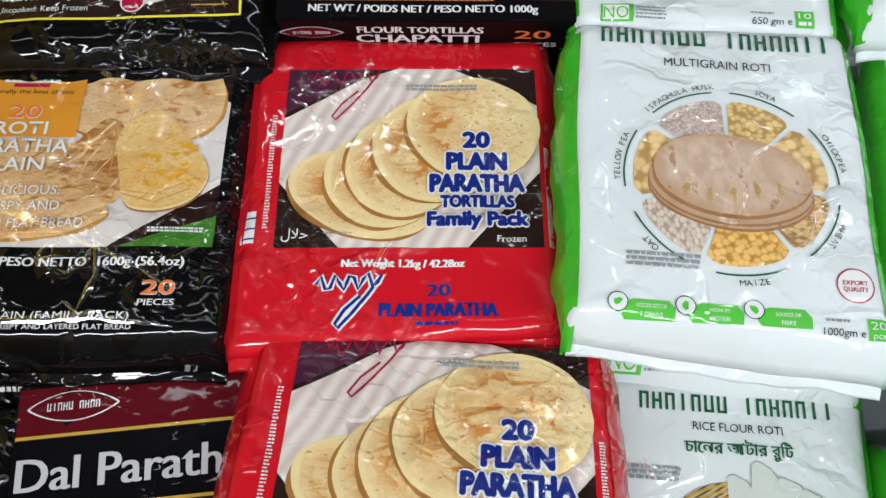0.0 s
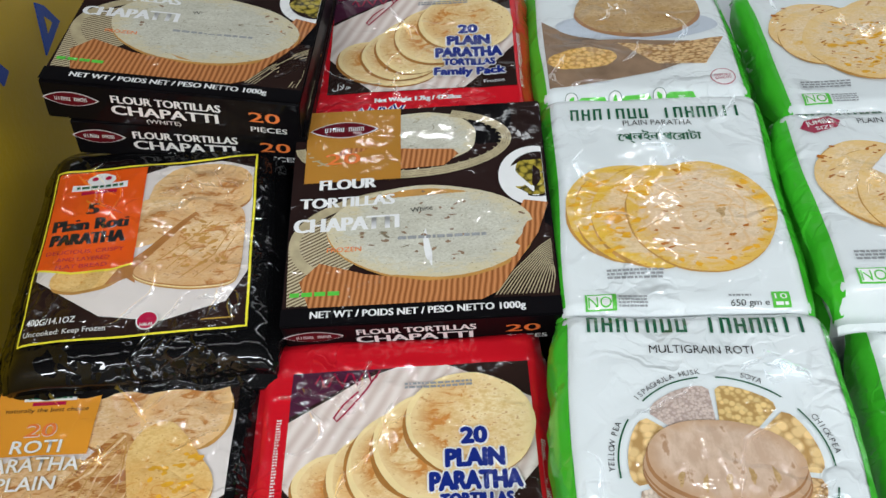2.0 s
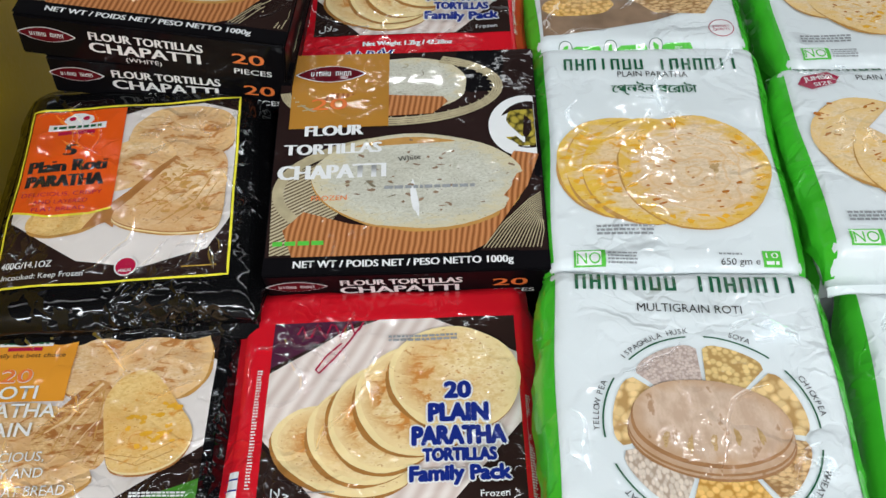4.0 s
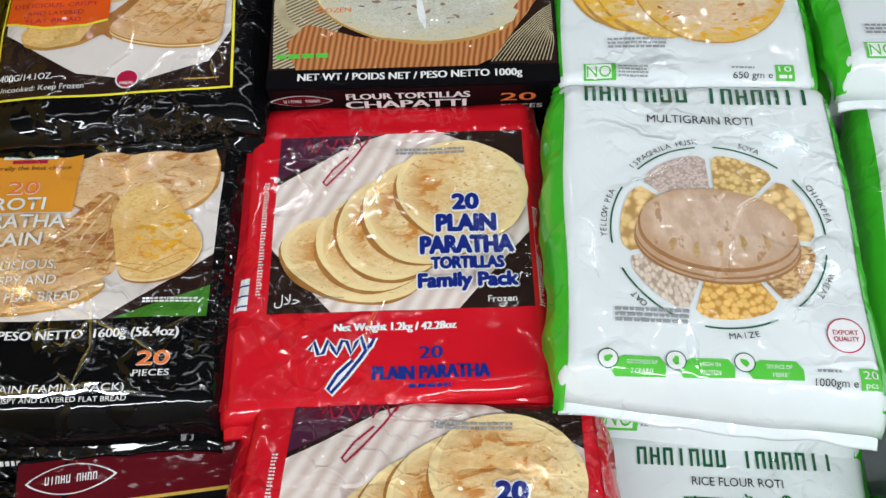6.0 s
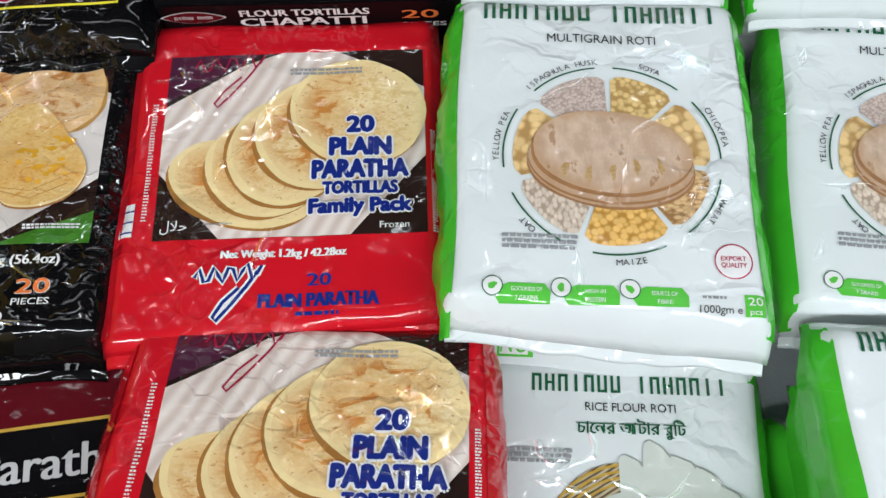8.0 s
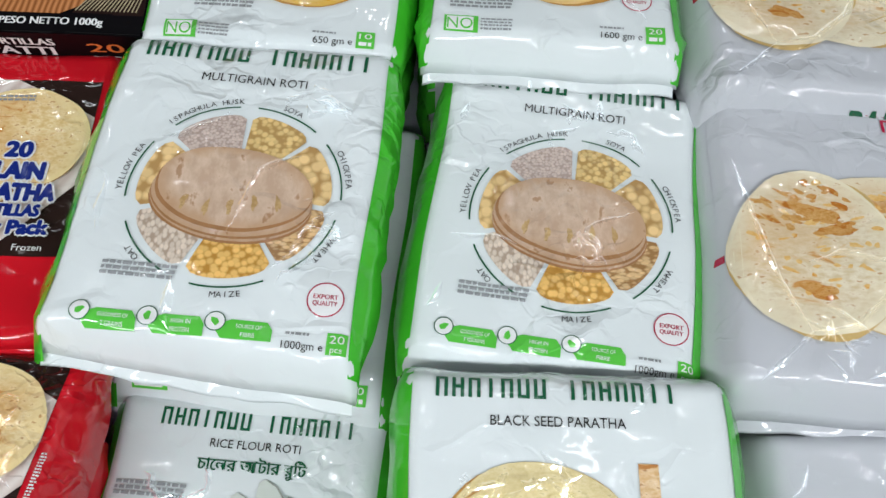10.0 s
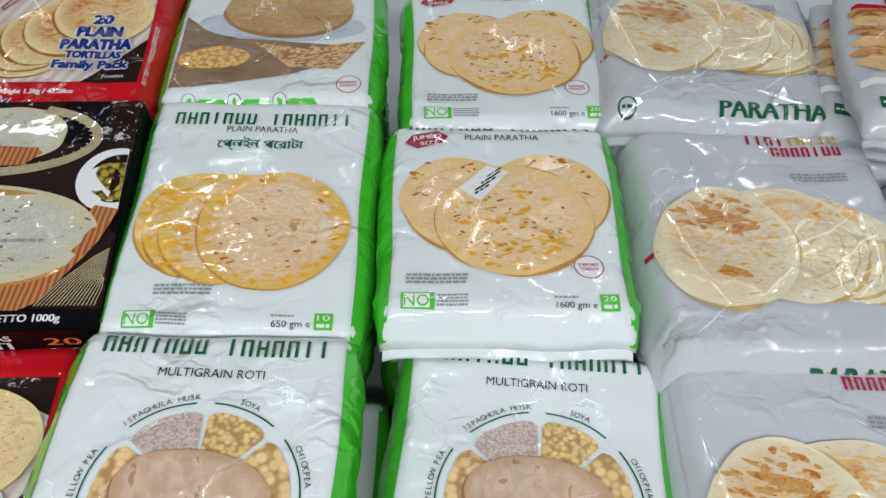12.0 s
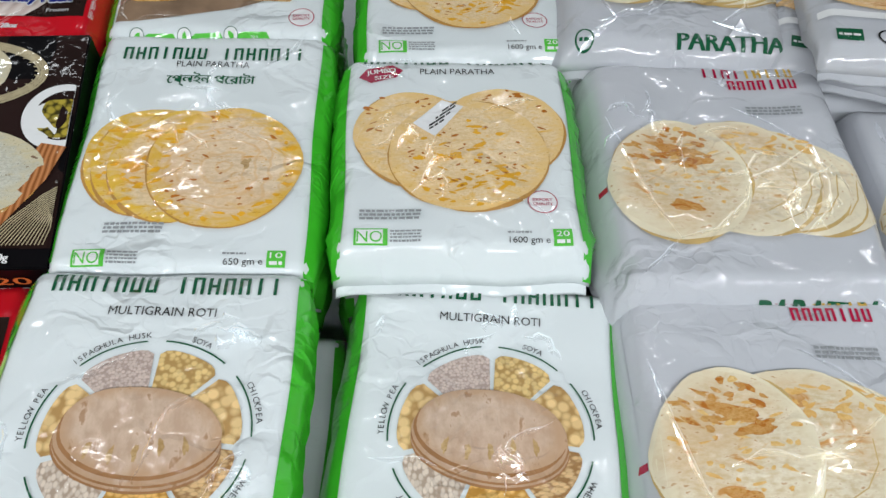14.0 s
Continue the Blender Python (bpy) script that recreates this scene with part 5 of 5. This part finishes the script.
def fold_corner(p):
    """A loose triangular corner of clear film standing up at the head of the bag."""
    bm = bmesh.new()
    v = [bm.verts.new(q) for q in ((0.006, 0.138, p.th * 0.9), (0.062, 0.140, p.th * 0.9), (0.036, 0.168, p.th + 0.026))]
    w = [bm.verts.new((q.co.x, q.co.y + 0.0012, q.co.z)) for q in v]
    bm.faces.new(v)
    bm.faces.new(w[::-1])
    for i in range(3):
        bm.faces.new((v[i], w[i], w[(i + 1) % 3], v[(i + 1) % 3]))
    bmesh.ops.recalc_face_normals(bm, faces=bm.faces[:])
    link_mesh("film_flap", bm, MILKY, p.root)


def milky_stack_print(p):
    p.mark(-0.060, 0.088, -0.020, 0.010, 4, INK_CRIMSON, 3, seed=3, stroke=0.34)
    p.mark(-0.020, 0.088, 0.024, 0.010, 5, INK_GOLD, 3, seed=4, stroke=0.34)
    p.mark(-0.044, 0.074, 0.020, 0.011, 7, INK_RED, 3, seed=5, stroke=0.34)
    p.disc("onion", -0.056, 0.062, 0.026, 0.011, INK_RED, 2, 5, 0.05)
    for k in range(6):
        p.disc("flatbread", -0.004, 0.050 - 0.017 * k, 0.082, 0.017, BREAD_ROTI if k % 2 else BREAD_ROTI_DARK, 3 + k, -3, 0.03, label="printed stacked folded paratha")
    p.rect("plate_band", -0.085, -0.066, 0.085, -0.056, INK_WHITE, 10)
    p.rect("green_tag", -0.072, -0.098, -0.048, -0.082, DARK_GREEN, 3)
    p.bars(-0.070, -0.092, -0.050, 0.003, INK_WHITE, 4)
    p.ring("seal_rim", -0.026, -0.090, 0.008, 0.008, 0.002, INK_BLACK, 3)
    p.rect("green_tag", -0.008, -0.098, 0.014, -0.082, DARK_GREEN, 3)


# ---------------------------------------------------------------- the shop and the freezer


def block(name, x0, y0, z0, x1, y1, z1, mat, label, category, bevel=0.0, kind="structure"):
    return tagged(link_mesh(name, box_bm(x0, y0, z0, x1, y1, z1, bevel), mat), label, category, kind=kind)


DECK = -0.055
block("floor", -5, -4, FLOOR_Z - 0.1, 5, 6, FLOOR_Z, TILE, "grey tiled shop floor under the freezer", "floor")
block("ceiling", -5, -4, CEILING_Z, 5, 6, CEILING_Z + 0.1, CEIL, "dark shop ceiling with tube lamps", "ceiling")
block("wall_north", -5, 6, FLOOR_Z, 5, 6.1, CEILING_Z, PLASTER, "plain painted shop wall", "wall")
block("wall_south", -5, -4.1, FLOOR_Z, 5, -4, CEILING_Z, PLASTER, "plain painted shop wall", "wall")
block("wall_west", -5.1, -4, FLOOR_Z, -5, 6, CEILING_Z, PLASTER, "plain painted shop wall", "wall")
block("wall_east", 5, -4, FLOOR_Z, 5.1, 6, CEILING_Z, PLASTER, "plain painted shop wall", "wall")

lamp_first = None
for tx, ty, _, _ in TUBES:
    m = pose(tx, ty, CEILING_Z)
    if lamp_first is None:
        lamp_first = tagged(new("ceiling_lamp"), "white batten lamp with fluorescent tubes on the ceiling", "lamp", "ceiling lamps")
        link_mesh("housing", box_bm(-0.735, -0.11, -0.07, 0.735, 0.11, 0.0, 0.006), BARE_METAL, lamp_first)
        for sx in (-1, 1):
            link_mesh("end_cap", box_bm(sx * 0.724 - 0.010, -0.1, -0.10, sx * 0.724 + 0.010, 0.1, -0.07, 0.003), BARE_METAL, lamp_first)
        lamp_first.matrix_basis = m
    else:
        copy_thing(lamp_first, m)

# the chest: outer shell, liner walls, rim, load deck
freezer = tagged(new("chest_freezer"), "white open chest freezer with a yellow printed side panel", "freezer")
FX0, FX1, FY0, FY1, RIM = -0.475, 1.30, -0.16, 1.42, 0.34
link_mesh("load_deck", box_bm(FX0, FY0, DECK - 0.03, FX1, FY1, DECK), FROST, freezer, "frosted grey liner floor")
link_mesh("base", box_bm(FX0 - 0.05, FY0 - 0.05, FLOOR_Z, FX1 + 0.05, FY1 + 0.05, DECK - 0.031), ENAMEL, freezer)
link_mesh("side_panel", box_bm(FX0 - 0.05, FY0 - 0.05, DECK - 0.03, FX0 - 0.001, FY1 + 0.05, RIM, 0.004), YELLOW_WALL, freezer, "yellow printed side panel")
link_mesh("side_panel", box_bm(FX1 + 0.001, FY0 - 0.05, DECK - 0.03, FX1 + 0.05, FY1 + 0.05, RIM, 0.004), ENAMEL, freezer)
# Front panel is unseen; raised above the rim to shade the nearest packs.
link_mesh("front_panel", box_bm(FX0, FY0 - 0.05, DECK - 0.03, FX1, FY0 - 0.001, RIM + 0.10, 0.004), ENAMEL, freezer)
link_mesh("back_panel", box_bm(FX0, FY1 + 0.001, DECK - 0.03, FX1, FY1 + 0.05, RIM + 0.2, 0.004), ENAMEL, freezer)
for pts, proud, mat in (([(0.967, 0.108), (1.034, 0.113), (1.012, 0.150), (0.994, 0.166)], 0.001, BLUE_INK), ([(0.992, 0.124), (1.012, 0.126), (1.000, 0.142)], 0.002, YELLOW_WALL), ([(0.850, 0.150), (0.872, 0.154), (0.862, 0.172), (0.845, 0.172)], 0.001, BLUE_INK)):
    bm = bmesh.new()
    low = [bm.verts.new((FX0 - 0.001, y, z)) for y, z in pts]
    top = [bm.verts.new((FX0 + proud, y, z)) for y, z in pts]
    bm.faces.new(top)
    for i in range(len(pts)):
        bm.faces.new((low[i], low[(i + 1) % len(pts)], top[(i + 1) % len(pts)], top[i]))
    bmesh.ops.recalc_face_normals(bm, faces=bm.faces[:])
    link_mesh("printed_shape", bm, mat, freezer)

# ---------------------------------------------------------------- the packs, column by column
GROUP = "packs of frozen flatbread in the freezer"


def lay(kind, label, place, size, film, art, gusset=None, seed=1, folds=(5, 2), **more):
    p = Pack(kind, label, place, size, film, gusset, seed, group=GROUP, **more)
    if art:
        art(p)
        if not p.carton:
            p.creases(seed * 7 + 1, *folds)
    return p


def pile(kind, label, x, y, top, w, l, film, gusset, seed, yaw=0.0):
    """Unprinted-looking packs below a shown one, stacked up from the deck."""
    n = max(1, round((top - DECK) / 0.05))
    th = (top - DECK) / n
    rnd = random.Random(seed)
    for k in range(n):
        lay(kind, label, (x + rnd.uniform(-0.004, 0.004), y + rnd.uniform(-0.006, 0.006), DECK + th * (k + 1), yaw + rnd.uniform(-2, 2), 0, 0), (w, l, th), film, None, gusset, seed + k, cell=0.012, wrinkle=0.0004, fins=(0, 0), carton=gusset is None)


def tail_print(p):
    no_strip(p, -0.126, "1000 gm e", "20")


def black_tail_print(p):
    p.bars(-0.09, -0.112, 0.09, 0.005, INK_WHITE, 2, seed=3)
    p.bars(-0.08, -0.122, 0.10, 0.003, INK_WHITE, 2, seed=4)
    p.banner_logo(-0.03, -0.098, 0.036, 2)


RED_BAG = "red glossy plastic bag of plain parathas"
CN = "white and green plastic bag of "
BLACK_FOLDS = [[(-0.060, 0.118), (-0.030, 0.106), (0.000, 0.112), (0.022, 0.090), (0.036, 0.070), (0.030, 0.058)], [(0.000, 0.112), (0.040, 0.116), (0.080, 0.104), (0.106, 0.108)], [(-0.110, 0.020), (-0.080, 0.002), (-0.070, -0.016), (-0.040, -0.028), (-0.004, -0.034)],
               [(-0.080, 0.002), (-0.096, -0.014), (-0.070, -0.030)], [(-0.040, -0.028), (0.020, -0.052), (0.060, -0.072), (0.082, -0.088)], [(-0.100, -0.108), (-0.040, -0.116), (0.030, -0.112), (0.090, -0.120)]]
MILKY_FOLDS = [[(-0.108, 0.056), (-0.098, 0.010), (-0.082, -0.046), (-0.062, -0.088)], [(-0.062, -0.088), (-0.030, -0.080), (0.000, -0.050), (0.010, -0.024), (0.040, -0.010), (0.072, 0.018)],
               [(-0.062, -0.088), (-0.084, -0.112), (-0.100, -0.126)], [(0.072, 0.018), (0.078, -0.020), (0.070, -0.060), (0.040, -0.088)], [(0.072, 0.018), (0.040, 0.048), (0.010, 0.066)], [(0.000, -0.016), (0.030, -0.028), (0.012, -0.034), (0.048, -0.036)]]
MILKY_LABEL = "milky white plastic bag of parathas with loose clear film"
LOW = " bag beneath the top layer"
# first column, black packs
lay("paratha_carton", "black and dark red carton of dal paratha lying flat", (-0.192, 0.1035, 0.050, 6, 0, 0), (0.225, 0.25, 0.05), CARTON_BLACK, dal_print, seed=2, carton=True)
lay("roti_bag", "black glossy bag of twenty roti parathas, creased", (-0.285, 0.366, 0.090, 0, 0, 0), (0.25, 0.285, 0.048), BLACK, roti_twenty_print, BLACK, 3, shift=(0, -0.006), folds=(10, 4, BLACK_FOLDS))
lay("roti_bag", "black glossy bag of roti under a creased black bag", (-0.270, 0.340, 0.041, 1, 0, 0), (0.25, 0.275, 0.048), BLACK, black_tail_print, BLACK, 33)
lay("roti_bag", "black glossy bag of five roti parathas, yellow border", (-0.270, 0.615, 0.128, 2.5, 5, 0), (0.245, 0.285, 0.03), BLACK, roti_five_print, BLACK, 4, folds=(8, 4), fins=(0.014, 0.016), rim=0.4, edge=0.03, wrinkle=0.0012)
lay("chapatti_carton", "black printed carton of white flour chapatti, lower one", (-0.233, 0.872, 0.169, -4, 0, 6), (0.240, 0.28, 0.044), CARTON_BLACK, chapatti_print, seed=5, carton=True)
lay("chapatti_carton", "black printed carton of white flour chapatti, stacked on another", (-0.2365, 0.867, 0.217, -4.5, 0, 8), (0.252, 0.28, 0.045), CARTON_BLACK, chapatti_print, seed=6, carton=True)
pile("chapatti_carton", "black carton under stacked chapatti cartons", -0.222, 0.89, 0.110, 0.24, 0.24, CARTON_BLACK, None, 60, -4)
pile("roti_bag", "black" + LOW, -0.30, 0.60, 0.080, 0.24, 0.24, BLACK, BLACK, 64)
pile("paratha_carton", "dark" + LOW, -0.195, 0.10, 0.0, 0.22, 0.24, CARTON_BLACK, None, 66, 6)
pile("roti_bag", "black" + LOW, -0.385, 0.10, 0.045, 0.16, 0.24, BLACK, BLACK, 68)
# second column
lay("paratha_bag", RED_BAG, (-0.014, 0.124, 0.1145, -3, -14, 0), (0.258, 0.275, 0.05), RED, red_pack_print, RED, 7, shift=(0, 0.006))
lay("paratha_bag", RED_BAG + ", creased film", (-0.035, 0.378, 0.089, 0, 0, 0), (0.247, 0.284, 0.042), RED, red_pack_print, RED, 8, shift=(0, -0.011), end=(0.8, 0.014), skew=0.018)
lay("paratha_bag", "red plastic bag of parathas under another red bag", (-0.008, 0.384, 0.046, -2, 0, 0), (0.240, 0.270, 0.05), RED, None, RED, 38, cell=0.012)
lay("chapatti_carton", "black printed carton of white flour chapatti beside red bags", (-0.013, 0.636, 0.134, -0.5, 8, 0), (0.250, 0.255, 0.042), CARTON_BLACK, chapatti_print, seed=9, carton=True)
lay("paratha_bag", RED_BAG + " behind the chapatti carton", (-0.016, 0.872, 0.145, -1, 4, 0), (0.247, 0.290, 0.05), RED, red_pack_print, RED, 10, shift=(0, -0.012))
pile("paratha_bag", "red" + LOW, -0.010, 0.095, 0.040, 0.24, 0.20, RED, RED, 70)
pile("chapatti_carton", "black carton beneath the top layer", -0.013, 0.665, 0.070, 0.24, 0.25, CARTON_BLACK, None, 73)
pile("paratha_bag", "red" + LOW, -0.016, 0.90, 0.085, 0.24, 0.26, RED, RED, 76)
# third column
lay("roti_bag", CN + "rice flour roti", (0.215, 0.105, 0.018, -4, 0, 0), (0.215, 0.280, 0.06), WHITE, rice_print, GREEN, 11, shift=(0.008, -0.005))
lay("roti_bag", CN + "multigrain roti", (0.2055, 0.359, 0.134, -4.2, 0, 0), (0.222, 0.290, 0.050), WHITE, multigrain_print, GREEN, 12, shift=(0, -0.010), skew=-0.018)
lay("roti_bag", CN + "roti under a multigrain bag", (0.228, 0.362, 0.034, -5, 0, 0), (0.216, 0.294, 0.044), WHITE, tail_print, GREEN, 39, skew=-0.014).corner_flap()
lay("paratha_bag", CN + "plain paratha", (0.223, 0.635, 0.133, -3, 4, 0), (0.218, 0.302, 0.050), WHITE, plain_paratha_print, GREEN, 13, shift=(0, -0.014), scale=0.96)
lay("roti_bag", CN + "wheat roti", (0.231, 0.893, 0.141, -1.5, 0, 0), (0.221, 0.262, 0.050), WHITE, wheat_print, GREEN, 14, shift=(0, -0.009))
pile("roti_bag", "white and green" + LOW, 0.228, 0.375, -0.010, 0.21, 0.21, WHITE, GREEN, 80, -3)
pile("roti_bag", "white and green" + LOW, 0.222, 0.645, 0.076, 0.21, 0.21, WHITE, GREEN, 83, -2)
pile("roti_bag", "white and green" + LOW, 0.233, 0.890, 0.091, 0.21, 0.20, WHITE, GREEN, 86)
# fourth column
lay("paratha_bag", CN + "black seed paratha", (0.446, 0.096, 0.125, -1, 0, 0), (0.218, 0.266, 0.055), WHITE, black_seed_print, GREEN, 15)
lay("roti_bag", CN + "multigrain roti between white bags", (0.457, 0.360, 0.098, -7.5, 0, 0), (0.216, 0.290, 0.050), WHITE, multigrain_print, GREEN, 16, shift=(0, -0.006))
price_sticker(lay("paratha_bag", CN + "jumbo paratha with sticker", (0.456, 0.616, 0.137, -2.5, 0, 0), (0.214, 0.262, 0.050), WHITE, jumbo_print, GREEN, 17, shift=(0, -0.019)))
lay("paratha_bag", CN + "jumbo plain paratha", (0.4795, 0.862, 0.132, -1, 0, 0), (0.214, 0.262, 0.050), WHITE, jumbo_print, GREEN, 18, shift=(0, -0.019))
pile("paratha_bag", "white and green" + LOW, 0.450, 0.100, 0.070, 0.21, 0.20, WHITE, GREEN, 90)
pile("paratha_bag", "white and green" + LOW, 0.468, 0.355, 0.047, 0.21, 0.21, WHITE, GREEN, 93, -5)
pile("paratha_bag", "white and green" + LOW, 0.455, 0.620, 0.087, 0.21, 0.21, WHITE, GREEN, 96)
pile("paratha_bag", "white and green" + LOW, 0.478, 0.860, 0.082, 0.21, 0.20, WHITE, GREEN, 100)
# fifth column
for place, size, seed, word, rise in (((0.700, 0.070, 0.085, 0, 0, 0), (0.245, 0.27, 0.055), 19, None, 0), ((0.690, 0.334, 0.118, -4, 0, 0), (0.250, 0.285, 0.055), 20, None, 0),
                                      ((0.700, 0.585, 0.137, -3, 0, 0), (0.250, 0.295, 0.06), 21, -0.136, 0), ((0.697, 0.846, 0.152, -7, 0, 0), (0.240, 0.260, 0.045), 22, -0.099, 0.03)):
    bag = lay("paratha_bag", MILKY_LABEL, place, size, MILKY, lambda p, w=word, r=rise: milky_print(p, w, r), MILKY, seed, rim=0.45, edge=0.026, wrinkle=0.0013, shift=(0, -0.010), folds=(9, 2, MILKY_FOLDS))
    if seed == 21:
        fold_corner(bag)
lay("paratha_bag", "milky white bag of parathas under another one", (0.697, 0.815, 0.106, -6, 0, 0), (0.236, 0.250, 0.05), MILKY, lambda p: milky_print(p, -0.099, 0.03), MILKY, 42, rim=0.4)
for x, y, top in ((0.70, 0.08, 0.030), (0.69, 0.34, 0.063), (0.70, 0.57, 0.077), (0.70, 0.83, 0.056)):
    pile("paratha_bag", "milky white" + LOW, x, y, top, 0.23, 0.24, MILKY, MILKY, 110 + int(y * 100))
# sixth column
lay("paratha_bag", "white plastic bag of folded parathas, small, lower one", (0.888, 0.795, 0.152, -17, 0, 0), (0.17, 0.24, 0.035), MILKY, milky_stack_print, MILKY, 23)
lay("paratha_bag", "white plastic bag of folded parathas, small, on top", (0.902, 0.768, 0.190, -12, 0, 0), (0.17, 0.24, 0.035), MILKY, milky_stack_print, MILKY, 24)
lay("paratha_bag", MILKY_LABEL, (0.950, 0.540, 0.118, -5, 0, 0), (0.236, 0.275, 0.055), MILKY, lambda p: milky_print(p, None), MILKY, 25, rim=0.4)
lay("paratha_bag", MILKY_LABEL, (0.945, 0.280, 0.105, -2, 0, 0), (0.236, 0.265, 0.055), MILKY, lambda p: milky_print(p, None), MILKY, 26, rim=0.4)
for x, y, top in ((0.90, 0.80, 0.115), (0.95, 0.54, 0.062), (0.945, 0.28, 0.049)):
    pile("paratha_bag", "milky white" + LOW, x, y, top, 0.20, 0.23, MILKY, MILKY, 130 + int(y * 100))
